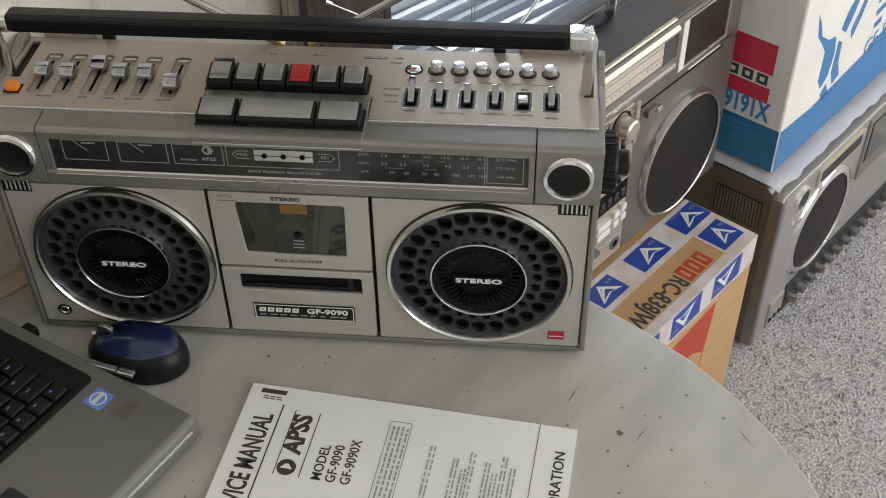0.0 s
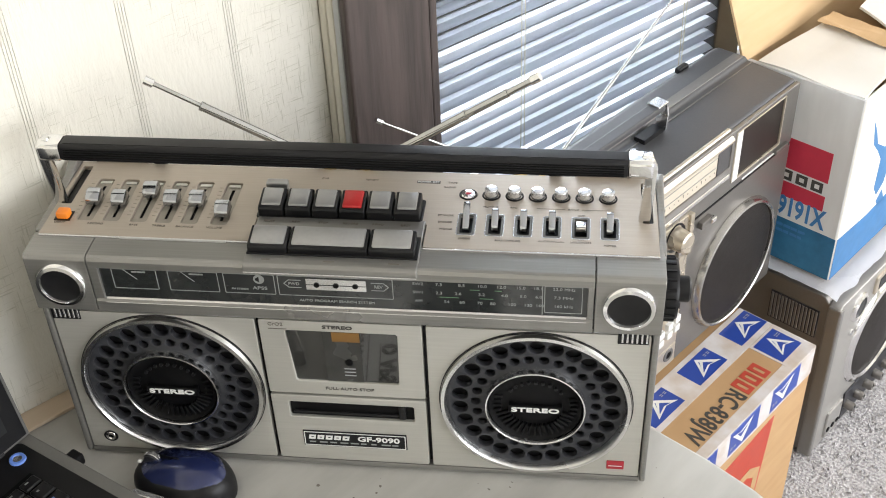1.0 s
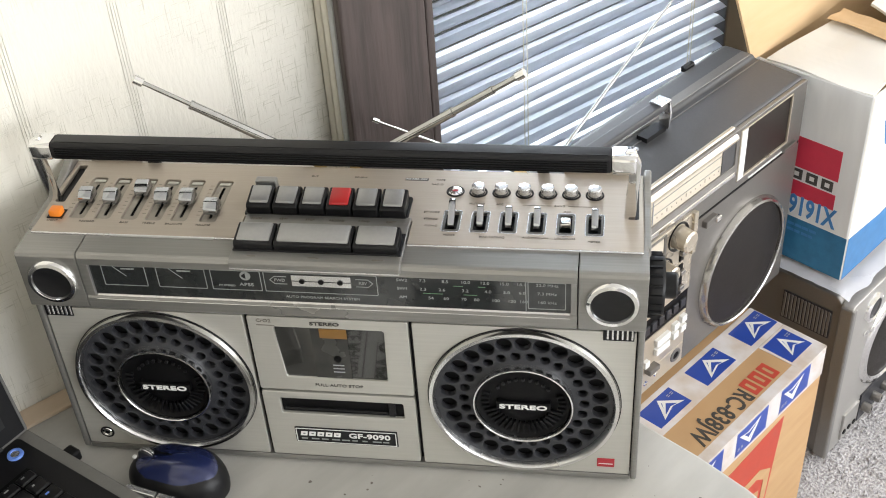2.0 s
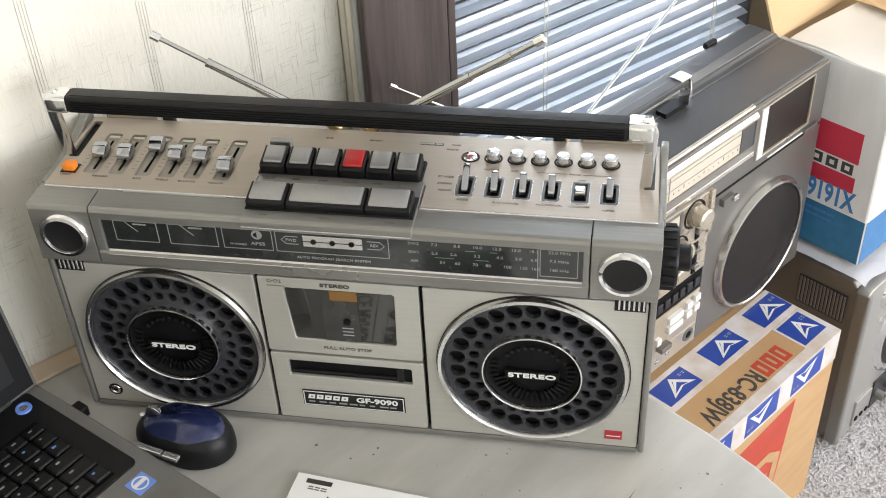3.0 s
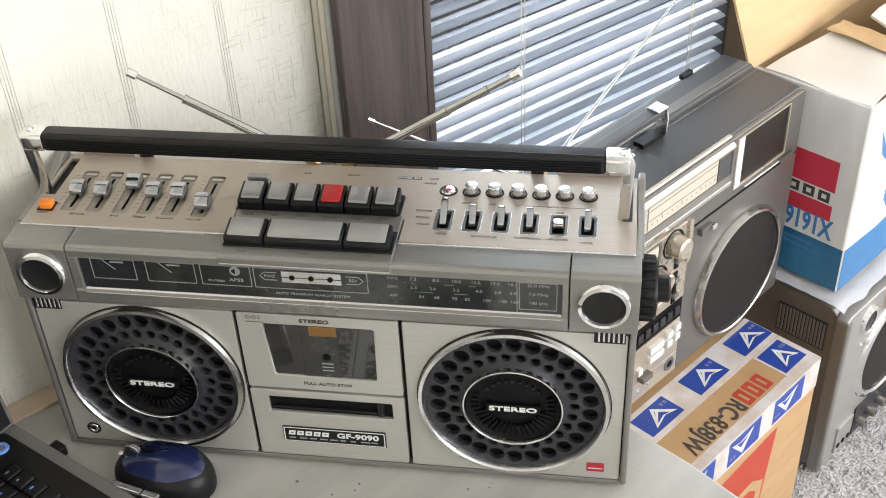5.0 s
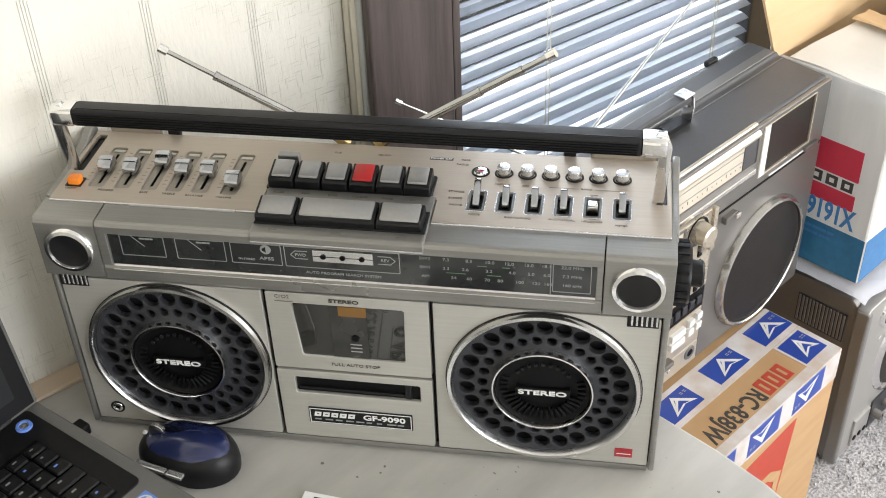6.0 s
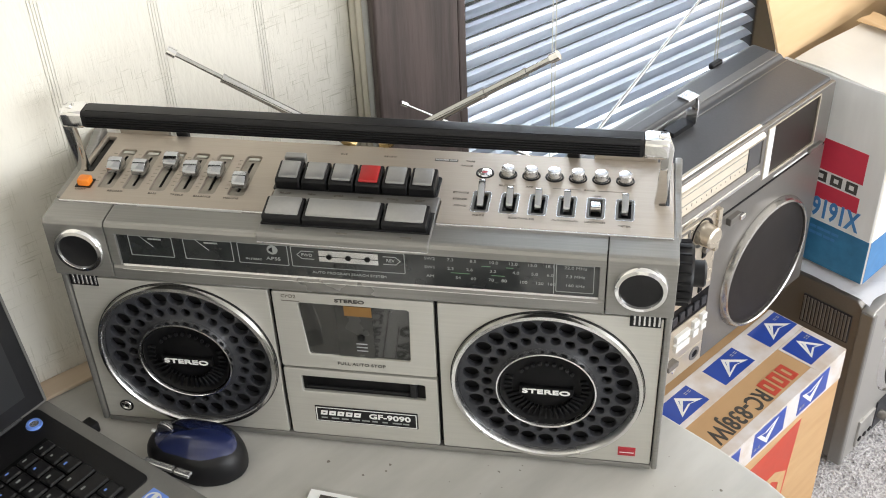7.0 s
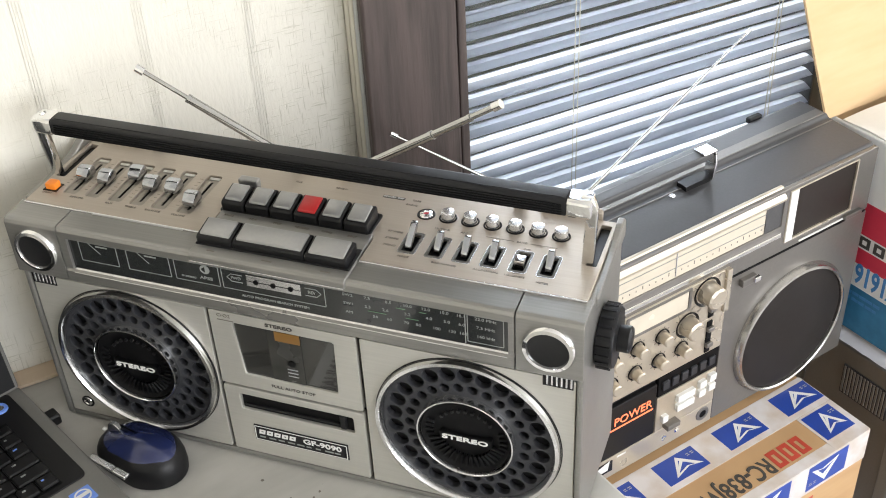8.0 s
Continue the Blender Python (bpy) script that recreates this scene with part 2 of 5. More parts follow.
def part(name, shape, mat, parent, label="", smooth=False):
    me = as_mesh(shape, name)
    me.materials.clear()
    me.materials.append(mat)
    me.transform(Matrix.Translation(-BASE[parent.name]))
    if smooth:
        me.shade_smooth()
        me.set_sharp_from_angle(angle=radians(35))
    ob = new(name, me)
    ob.parent = parent
    BASE[ob.name] = BASE[parent.name]
    if label:
        tagged(ob, label)
    return ob


def solo(name, shape, mat, frame_of, label, category="", group="", kind="", smooth=False):
    """A thing, or a piece of the setting, of one mesh."""
    me = as_mesh(shape, name)
    me.materials.append(mat)
    if smooth:
        me.shade_smooth()
        me.set_sharp_from_angle(angle=radians(35))
    ob = new(name, me)
    ob.matrix_world = frame_of
    BASE[ob.name] = Vector((0, 0, 0))
    return tagged(ob, label, category, group, kind)


def box(x0, x1, y0, y1, z0, z1, bev=0.0, seg=2, bm=None):
    own = bmesh.new()
    bmesh.ops.create_cube(own, size=1)
    for v in own.verts:
        v.co = ((x0 + x1) / 2 + v.co.x * (x1 - x0), (y0 + y1) / 2 + v.co.y * (y1 - y0), (z0 + z1) / 2 + v.co.z * (z1 - z0))
    if bev:
        bmesh.ops.bevel(own, geom=own.edges[:], offset=bev, segments=seg, affect="EDGES", profile=0.5)
    return joined(bm, own)


def joined(bm, own):
    if bm is None:
        return own
    me = bpy.data.meshes.new("tmp")
    own.to_mesh(me)
    own.free()
    bm.from_mesh(me)
    bpy.data.meshes.remove(me)
    return bm


def turned(profile, m, seg=40, bm=None):
    """A lathe: profile of (radius, height) about the z axis of m."""
    own = bmesh.new()
    rings = []
    for r, h in profile:
        if r < 1e-6:
            rings.append([own.verts.new((0, 0, h))])
        else:
            rings.append([own.verts.new((r * math.cos(2 * math.pi * i / seg), r * math.sin(2 * math.pi * i / seg), h)) for i in range(seg)])
    for p, q in zip(rings, rings[1:]):
        for i in range(seg):
            j = (i + 1) % seg
            if len(p) == 1 and len(q) == 1:
                continue
            if len(p) == 1:
                own.faces.new((p[0], q[j], q[i]))
            elif len(q) == 1:
                own.faces.new((p[i], p[j], q[0]))
            else:
                own.faces.new((p[i], p[j], q[j], q[i]))
    bmesh.ops.recalc_face_normals(own, faces=own.faces[:])
    own.transform(m)
    return joined(bm, own)


def cyl(m, r, h, bev=0.0, seg=28, r2=None, bm=None):
    r2 = r if r2 is None else r2
    b = min(bev, h / 3, r2 / 2)
    pts = [(0, 0), (r, 0), (r2, h - b), (r2 - b * 0.3, h - b * 0.3), (r2 - b, h), (0, h)] if b else [(0, 0), (r, 0), (r2, h), (0, h)]
    return turned(pts, m, seg, bm)


def rod(p, q, r, r2=None, seg=14, bm=None):
    p, q = Vector(p), Vector(q)
    m = Matrix.Translation(p) @ (q - p).to_track_quat("Z", "Y").to_matrix().to_4x4()
    return cyl(m, r, (q - p).length, 0, seg, r2, bm)


def sweep(points, w, h, bev=0.0, up=(0, 0, 1)):
    """A flat bar of section w x h along a polyline in any plane; w lies across, h along up."""
    own = bmesh.new()
    pts = [Vector(p) for p in points]
    rings = []
    for i, p in enumerate(pts):
        d = (pts[min(i + 1, len(pts) - 1)] - pts[max(i - 1, 0)]).normalized()
        s = d.cross(Vector(up)).normalized()
        t = s.cross(d).normalized()
        rings.append([own.verts.new(p + s * a * w / 2 + t * b * h / 2) for a, b in ((-1, -1), (1, -1), (1, 1), (-1, 1))])
    for a, b in zip(rings, rings[1:]):
        for i in range(4):
            own.faces.new((a[i], a[(i + 1) % 4], b[(i + 1) % 4], b[i]))
    own.faces.new(rings[0][::-1])
    own.faces.new(rings[-1])
    bmesh.ops.recalc_face_normals(own, faces=own.faces[:])
    if bev:
        bmesh.ops.bevel(own, geom=own.edges[:], offset=bev, segments=2, affect="EDGES", profile=0.5)
    return own


def prism(outline, axis, lo, hi, bev=0.0):
    """A polygon in the plane across an axis, extruded from lo to hi."""
    own = bmesh.new()
    put = {"x": lambda a, b, c: (c, a, b), "y": lambda a, b, c: (a, c, b), "z": lambda a, b, c: (a, b, c)}[axis]
    low = [own.verts.new(put(a, b, lo)) for a, b in outline]
    high = [own.verts.new(put(a, b, hi)) for a, b in outline]
    k = len(outline)
    own.faces.new(low)
    own.faces.new(high)
    for i in range(k):
        own.faces.new((low[i], low[(i + 1) % k], high[(i + 1) % k], high[i]))
    bmesh.ops.recalc_face_normals(own, faces=own.faces[:])
    if bev:
        bmesh.ops.bevel(own, geom=own.edges[:], offset=bev, segments=2, affect="EDGES", profile=0.5)
    return own


def circle(cx, cy, r, n=32):
    return [(cx + r * math.cos(2 * math.pi * i / n), cy + r * math.sin(2 * math.pi * i / n)) for i in range(n)]


def rrect(x0, x1, y0, y1, r=0.002, n=4):
    out = []
    for cx, cy, a0 in ((x1 - r, y1 - r, 0), (x0 + r, y1 - r, 90), (x0 + r, y0 + r, 180), (x1 - r, y0 + r, 270)):
        for i in range(n + 1):
            a = radians(a0 + 90 * i / n)
            out.append((cx + r * math.cos(a), cy + r * math.sin(a)))
    return out


def plate(loops, depth, m, bev=0.0):
    """A flat plate with holes: the loops are filled even-odd, its face at m's z = 0, its thickness below."""
    cu = bpy.data.curves.new("plate", "CURVE")
    cu.dimensions, cu.fill_mode = "2D", "BOTH"
    cu.extrude, cu.bevel_depth, cu.bevel_resolution = max(depth / 2 - bev, 0), bev, 1
    cu.offset = -bev
    for loop in loops:
        sp = cu.splines.new("POLY")
        sp.points.add(len(loop) - 1)
        for pnt, (a, b) in zip(sp.points, loop):
            pnt.co = (a, b, 0, 1)
        sp.use_cyclic_u = True
    ob = bpy.data.objects.new("plate", cu)
    me = bpy.data.meshes.new_from_object(ob)
    bpy.data.objects.remove(ob)
    bpy.data.curves.remove(cu)
    own = bmesh.new()
    own.from_mesh(me)
    bmesh.ops.remove_doubles(own, verts=own.verts[:], dist=0.00001)
    own.to_mesh(me)
    own.free()
    me.transform(m @ Matrix.Translation((0, 0, -depth / 2)))
    return me


def letters(body, size, m, align="CENTER", thick=0.0002, wide=1.0, space=1.0, bold=0.0):
    cu = bpy.data.curves.new("letters", "FONT")
    cu.body, cu.size, cu.align_x, cu.align_y, cu.extrude, cu.space_character = body, size, align, "CENTER", thick, space
    cu.resolution_u = 3
    cu.offset = bold * size
    ob = bpy.data.objects.new("letters", cu)
    me = bpy.data.meshes.new_from_object(ob)
    bpy.data.objects.remove(ob)
    bpy.data.curves.remove(cu)
    me.transform(m @ Matrix.Diagonal((wide, 1, 1, 1)))
    return me


def FR(x, y, z, turn=0):
    """Facing -y: x to the right, y up."""
    return pose(x, y, z, 90) @ pose(0, 0, 0, 0, 0, turn)


def TOP(x, y, z, turn=0):
    return pose(x, y, z, 0, 0, turn)


def LEFT(x, y, z):
    """Facing -x, for things seen from their left end."""
    return pose(x, y, z, 90, 0, -90)


def bars(m, rows, w, h, gap, seed=1, words=6):
    """Lines of unreadable print as plain bars, starting at m, running along x, each row below the last."""
    rng = random.Random(seed)
    own = bmesh.new()
    for i in range(rows):
        x = 0
        for k in range(words):
            s = w / words * rng.uniform(0.5, 0.95)
            box(x, x + s, -i * gap - h, -i * gap, 0, 0.0002, bm=own)
            x += w / words
    own.transform(m)
    return own


# ---- the room ----
floor = solo("floor", box(-1.75, 3.15, -3.35, 0.42, FLOOR - 0.1, FLOOR), CARPET, HOUSE, "speckled light grey carpet floor", kind="structure")
solo("ceiling", box(-1.75, 3.15, -3.35, 0.45, 2.4, 2.5), CEIL, HOUSE, "plain white ceiling", kind="structure")
wall_w = solo("wall_window", plate([[(-1.6, FLOOR), (3.0, FLOOR), (3.0, 2.4), (-1.6, 2.4)], [(0.3375, 0.496), (1.420, 0.496), (1.420, 1.782), (0.3375, 1.782)]], 0.11, FR(0, WALL + 0.0009, 0)),
              PANELLING, HOUSE, "cream panelled wall with a window", kind="structure")
solo("wall_back", plate([[(-1.6, FLOOR), (3.0, FLOOR), (3.0, 2.4), (-1.6, 2.4)], [(-0.2, 0.7), (2.3, 0.7), (2.3, 2.25), (-0.2, 2.25)]], 0.11, pose(0, -3.2, 0, 90, 0, 180) @ Matrix.Diagonal((-1, 1, 1, 1))), PANELLING, HOUSE,
     "cream panelled wall with a wide window opening", kind="structure")
solo("wall_left", box(-1.71, -1.6, -3.3, WALL + 0.1, FLOOR, 2.4), PANELLING, HOUSE, "plain cream panelled end wall", kind="structure")
rw = plate([[(-0.45, FLOOR), (3.3, FLOOR), (3.3, 2.4), (-0.45, 2.4)], [(0.45, 0.75), (2.55, 0.75), (2.55, 2.25), (0.45, 2.25)]], 0.11, pose(3.0, 0, 0, 90, 0, -90))
solo("wall_right", rw, PANELLING, HOUSE, "cream end wall with a window opening", kind="structure")

# unseen ground, added; shade is in its dark colour, so gaps between slats darken
solo("ground", box(-30, 30, 0.42, 60, -0.5, -0.4), material("gap_darkening_ground", (0.05, 0.055, 0.04), 0.9, 0.0, 12, 0.3, 0.3, 2), HOUSE, "dark ground added outside to darken the blind's gaps", kind="structure")

# boards of the panelling, with fine triple grooves between them
for k in range(-6, 3):
    a0 = 0.0095 + 0.1045 * k
    a1 = min(a0 + 0.1045, 0.2176)
    part("panel", box(a0 + 0.0086, a1 - 0.0005, WALL, WALL + 0.0007, FLOOR, 2.39), PANELLING, wall_w)
    for j in range(3):
        part("panel", box(a0 + 0.0003 + j * 0.0028, a0 + 0.0024 + j * 0.0028, WALL, WALL + 0.0007, FLOOR, 2.39), PANELLING, wall_w)

solo("trim", box(0.2180, 0.2640, WALL - 0.0125, WALL + 0.0004, FLOOR, 2.39, 0.0045), CREAM, HOUSE, "cream painted corner bead beside a dark post", kind="structure")
solo("trim", box(0.2184, 0.2640, WALL - 0.0245, WALL - 0.0127, FLOOR, 2.39, 0.0045), CREAM, HOUSE, "cream rounded trim strip beside a dark post", kind="structure")
solo("trim", box(0.2188, 0.2640, WALL - 0.0352, WALL - 0.0247, FLOOR, 2.39, 0.003), TRIMGREY, HOUSE, "pale grey strip along the edge of a dark post", kind="structure")
solo("trim_post", box(0.2190, 0.3245, WALL - 0.0475, WALL - 0.0354, FLOOR, 2.39, 0.003), POST, HOUSE, "dark brown rough-grained wooden window post", kind="structure")
solo("trim_post", box(0.3262, 0.3365, WALL - 0.0445, WALL + 0.02, FLOOR, 2.39, 0.002), POST, HOUSE, "narrow dark brown stop beside the window", kind="structure")
solo("trim_post", box(0.2645, 0.3255, WALL - 0.0352, WALL + 0.0004, FLOOR, 2.39), POST, HOUSE, "dark brown backing of the window post", kind="structure")
# added strip: its tan colour stands in for a patch of warm light
solo("trim", box(-0.75, 0.1, WALL - 0.026, WALL - 0.0005, 0.7405, 0.7445, 0.0008), WARMSTRIP, HOUSE, "thin tan strip standing in for warm light along the wall", kind="structure")

# window and venetian blinds
W0 = 0.295
WINDOW = HOUSE @ Matrix.Translation((-0.0222, -0.0043, 0.1047)) @ Matrix.Scale(0.932, 4)
win = thing("window_1", WINDOW, (0.97, W0 + 0.06, 0.42), "dark framed window behind white slatted blinds", "window")
win["kind"] = "structure"
WF = material("dark_window_frame", (0.03, 0.03, 0.032), 0.4, 0.2, 80, 0.1)
for x0, x1, z0, z1 in ((0.387, 0.415, 0.422, 1.798), (1.52, 1.548, 0.422, 1.798)):
    part("window_frame", box(x0, x1, W0 + 0.03, W0 + 0.08, z0, z1, 0.003), WF, win)
part("mullion", box(0.968, 1.032, W0 - 0.018, W0 + 0.08, 0.422, 1.798, 0.003), WF, win)
for z0, z1 in ((0.422, 0.45), (1.77, 1.798)):
    part("window_frame", box(0.416, 0.967, W0 + 0.03, W0 + 0.08, z0, z1, 0.003), WF, win)
    part("window_frame", box(1.036, 1.519, W0 + 0.03, W0 + 0.08, z0, z1, 0.003), WF, win)
for x0, x1 in ((0.41, 0.975), (1.025, 1.525)):
    g = part("pane", box(x0, x1, W0 + 0.052, W0 + 0.056, 0.44, 1.78), GLASS, win)
    g.visible_shadow = False


def blind(x0, x1, label, tilt):
    th = thing("venetian_blind", WINDOW, (x0, W0 - 0.005, 0.43), label, "window blind", "blinds at the window")
    me = None
    n = 58
    for i in range(n):
        z = 0.455 + i * 0.0222
        if me is None:
            own = bmesh.new()
            rows = []
            for k in range(6):
                s = -1 + 2 * k / 5
                y, h = 0.0128 * s, 0.0026 * (1 - s * s)
                rows.append([own.verts.new((e, y, h)) for e in (0, x1 - x0)])
            for p, q in zip(rows, rows[1:]):
                own.faces.new((p[0], p[1], q[1], q[0]))
            bmesh.ops.solidify(own, geom=own.faces[:], thickness=0.0006)
            me = bpy.data.meshes.new("slat")
            own.to_mesh(me)
            own.free()
            me.materials.append(SLAT)
            me.shade_smooth()
        ob = new("slat", me)
        ob.parent = th
        ob.matrix_local = pose(0, 0, z - 0.43, tilt)
    part("head_rail", box(x0, x1, W0 - 0.02, W0 + 0.012, 1.745, 1.775, 0.002), SLAT, th)
    for f in (0.30, 0.86):
        x = x0 + (x1 - x0) * f
        for dx in (-0.003, 0.003):
            part("cord", rod((x + dx, W0 - 0.0205, 0.44), (x + dx, W0 - 0.0205, 1.75), 0.0007, seg=6), CREAM, th)
    return th


blind(0.386, 0.966, "white venetian blind with slats turned open at the window", 8)
blind(1.036, 1.5, "white venetian blind in shade beyond the dark mullion", 8)

# carpet pile near the table, as one tufted sheet
rng = random.Random(4)
own = bmesh.new()
for i in range(9000):
    x, y = rng.uniform(0.2, 1.6), rng.uniform(-0.9, 0.0)
    h, r, t = rng.uniform(0.003, 0.007), rng.uniform(0.002, 0.0035), rng.uniform(0, 6.28)
    tip = own.verts.new((x + rng.uniform(-0.003, 0.003), y + rng.uniform(-0.003, 0.003), FLOOR + h))
    ring = [own.verts.new((x + r * math.cos(t + k * 2.09), y + r * math.sin(t + k * 2.09), FLOOR + 0.0005)) for k in range(3)]
    for k in range(3):
        own.faces.new((ring[k], ring[(k + 1) % 3], tip))
solo("carpet_pile", own, CARPET, ROOM, "short looped pile of the grey carpet", "carpet", kind="stuff")

# ---- the table ----
table = thing("table", ROOM, (-0.4, -0.2, FLOOR), "grey painted wooden table with a rounded corner against the wall", "table")
out = [(-1.15, 0.404), (0.206, 0.2495), (0.216, 0.10), (0.221, -0.15), (0.222, -0.235)]
for i in range(1, 13):
    a = radians(90 * i / 12)
    out.append((0.222 - 0.42 * (1 - math.cos(a)), -0.235 - 0.42 * math.sin(a)))
out += [(-1.15, -0.655)]
part("tabletop", prism(out, "z", 0.708, 0.74, 0.003), PAINTWOOD, table)
for x, y in ((-1.05, 0.17), (0.1, 0.17), (-1.05, -0.56), (-0.14, -0.5)):
    part("leg", box(x - 0.03, x + 0.03, y - 0.03, y + 0.03, FLOOR, 0.708, 0.004), PAINTWOOD, table)
part("apron", box(-1.02, 0.07, 0.16, 0.18, 0.61, 0.708, 0.002), PAINTWOOD, table)
rng = random.Random(11)
chip = bmesh.new()
for i in range(150):
    x, y, r = rng.uniform(-0.25, 0.22), rng.uniform(-0.5, 0.0), rng.choice((0.0006, 0.001, 0.0016))
    k = rng.uniform(0.3, 1)
    v = [chip.verts.new((x + r * k * math.cos(t), y + r * math.sin(t) * rng.uniform(0.5, 1.5), 0.7403)) for t in (0, 1.2, 2.3, 3.5, 4.9)]
    chip.faces.new(v)
for i in range(16):
    x, y, d, l = rng.uniform(-0.2, 0.2), rng.uniform(-0.5, -0.1), rng.uniform(0, 3.14), rng.uniform(0.01, 0.03)
    c, s = math.cos(d), math.sin(d)
    chip.faces.new([chip.verts.new((x + c * l * u - s * w, y + s * l * u + c * w, 0.7403)) for u, w in ((0, 0), (0.5, -0.0006), (1, 0), (0.5, 0.0006))])
for wx, wy, r in ((0.294, -0.094, 0.0035), (0.283, -0.115, 0.0015), (0.30, -0.13, 0.0012), (-0.035, -0.025, 0.0018), (0.02, -0.03, 0.0012)):
    c = ROOM.inverted() @ Vector((wx, wy, 0))
    chip.faces.new([chip.verts.new((c.x + r * math.cos(t) * rng.uniform(0.7, 1.3), c.y + r * math.sin(t), 0.7403)) for t in (0, 0.9, 1.8, 2.9, 4.0, 5.2)])
tagged(part("scuffs", chip, GREYINK, table), "small dark chips and scratches in the paint", kind="stuff")

# ---- the silver stereo radio cassette recorder on the table ----
T = 0.74
gf = thing("radio_cassette_recorder", WORLD, (0, 0.065, T), "silver and champagne stereo radio cassette recorder on the table", "boombox")
X = 0.263
part("core", box(-X + 0.004, X - 0.004, 0.007, 0.128, T + 0.006, 0.982), BLACK, gf, "black inner case")
for s in (-1, 1):
    x0, x1 = sorted((s * 0.2575, s * X))
    part("side_panel", box(x0, x1, -0.003, 0.128, T + 0.005, 0.9845, 0.002), CASE, gf)
    cheek = [(0.03, 0.975), (0.03, 0.984), (0.085, 0.986), (0.103, 0.990), (0.117, 0.9955), (0.126, 0.996), (0.131, 0.991), (0.131, 0.975)]
    part("cheek", prism(cheek, "x", min(s * 0.2588, s * 0.267), max(s * 0.2588, s * 0.265), 0.0015), CASE, gf)
part("bottom_rail", box(-0.257, 0.257, -0.001, 0.02, T + 0.003, T + 0.0085, 0.001), CASE, gf)
part("back_cover", box(-0.26, 0.26, 0.128, 0.138, T + 0.01, 0.98, 0.004), BLACK, gf)
for sx in (-0.22, 0.22):
    for y in (0.02, 0.11):
        part("foot", cyl(pose(sx, y, T), 0.009, 0.007, 0.001), BLACK, gf)

# loudspeaker panels with round openings
SZ, SX = 0.836, 0.1625


def speaker(cx, x0, x1):
    part("front_panel", plate([rrect(x0, x1, 0.7495, 0.9205, 0.0015), circle(cx, SZ, 0.081, 64)], 0.007, FR(0, -0.0005, 0), 0.0006), PANEL, gf)
    d = FR(cx, 0, SZ)
    part("speaker_ring", turned([(0.0775, -0.004), (0.0775, 0.0035), (0.0795, 0.0065), (0.0825, 0.0062), (0.0832, 0.003), (0.0832, -0.004)], d, 72), RINGCHROME, gf, "bright chrome trim ring", True)
    part("speaker_ring", turned([(0.0836, -0.001), (0.0836, 0.0012), (0.0844, 0.0012), (0.0844, -0.001)], d, 72), BLACK, gf)
    holes = [circle(0, 0, 0.0775, 72), circle(0, 0, 0.0425, 48)]
    for i in range(26):
        a = 2 * math.pi * (i + 0.5) / 26
        holes.append(circle(0.0665 * math.cos(a), 0.0665 * math.sin(a), 0.0071, 20))
        a = 2 * math.pi * (i + 0.5) / 26 + math.pi / 26
        holes.append(circle(0.0524 * math.cos(a), 0.0524 * math.sin(a), 0.0044, 16))
    grille = part("speaker_grille", plate(holes, 0.007, FR(cx, -0.0008, SZ), 0.0009), GRILLE, gf, "dark grey grille ring with two rows of round holes", True)
    part("cone", turned([(0.079, -0.0075), (0.06, -0.010), (0.03, -0.012), (0, -0.012)], d, 40), CONE, gf, "black paper cone behind the grille", True)
    d = FR(cx, -0.0045, SZ)
    part("centre_ring", turned([(0.0415, -0.008), (0.0415, 0.003), (0.0422, 0.0042), (0.0434, 0.004), (0.0438, 0.002), (0.0438, -0.006)], d, 56), RINGCHROME, gf, "thin bright ring", True)
    hub = part("centre_cap", turned([(0.0415, -0.001), (0.040, 0.001), (0.036, -0.002), (0.022, -0.004), (0.017, -0.002), (0, -0.0015)], d, 56), DEEP, gf, "black dished centre with ribs", True)
    for i in range(40):
        a = 2 * math.pi * i / 40
        if math.sin(a) < 0.35:
            r0, r1 = (0.024, 0.036) if math.sin(a) < -0.25 else (0.030, 0.037)
            part("rib", plate([rrect(r0, r1, -0.0009, 0.0009, 0.0006, 2)], 0.004, d @ pose(0, 0, 0.0005, 0, 0, math.degrees(a))), DEEP, hub)
    for i in range(9):
        a = radians(38 + 104 * i / 8)
        part("stud", cyl(d @ pose(0.0275 * math.cos(a), 0.0275 * math.sin(a), -0.003), 0.0016, 0.0022, 0.0003, 10), BLACKRUB, hub)
    part("name_bar", box(cx - 0.0235, cx + 0.0235, -0.0062, 0.0, SZ - 0.0065, SZ + 0.0025, 0.001), DEEP, hub)
    part("lettering", letters("STEREO", 0.0070, FR(cx, -0.0066, SZ - 0.002), wide=1.72, thick=0.0004, bold=0.02), WHITE, hub, "white STEREO lettering")


speaker(-SX, -0.2565, -0.0775)
speaker(SX, 0.0695, 0.2565)
for s in (-1, 1):
    x0, x1 = (-0.2565, -0.231) if s < 0 else (0.229, 0.2545)
    v = part("vent", box(x0, x1, -0.0012, 0.004, 0.9115, 0.9262, 0.0004), BLACK, gf, "small black slotted vent")
    for i in range(6):
        x = x0 + 0.003 + i * 0.004
        part("slat", box(x, x + 0.0017, -0.002, 0.0, 0.9135, 0.924, 0.0003, 1), SILVER, v)

# cassette door and the drawer front below it
door = part("cassette_door", plate([rrect(-0.074, 0.066, 0.8345, 0.9205, 0.002), [(-0.052, 0.908), (-0.050, 0.9095), (0.043, 0.9095), (0.045, 0.908), (0.0435, 0.852), (0.042, 0.8505), (-0.046, 0.8505), (-0.0475, 0.852)]],
                               0.007, FR(0, -0.0005, 0), 0.0006), PANEL, gf)
part("window_pane", box(-0.051, 0.0445, 0.0015, 0.004, 0.8495, 0.9105), TAPEWIN, door, "smoked cassette window")
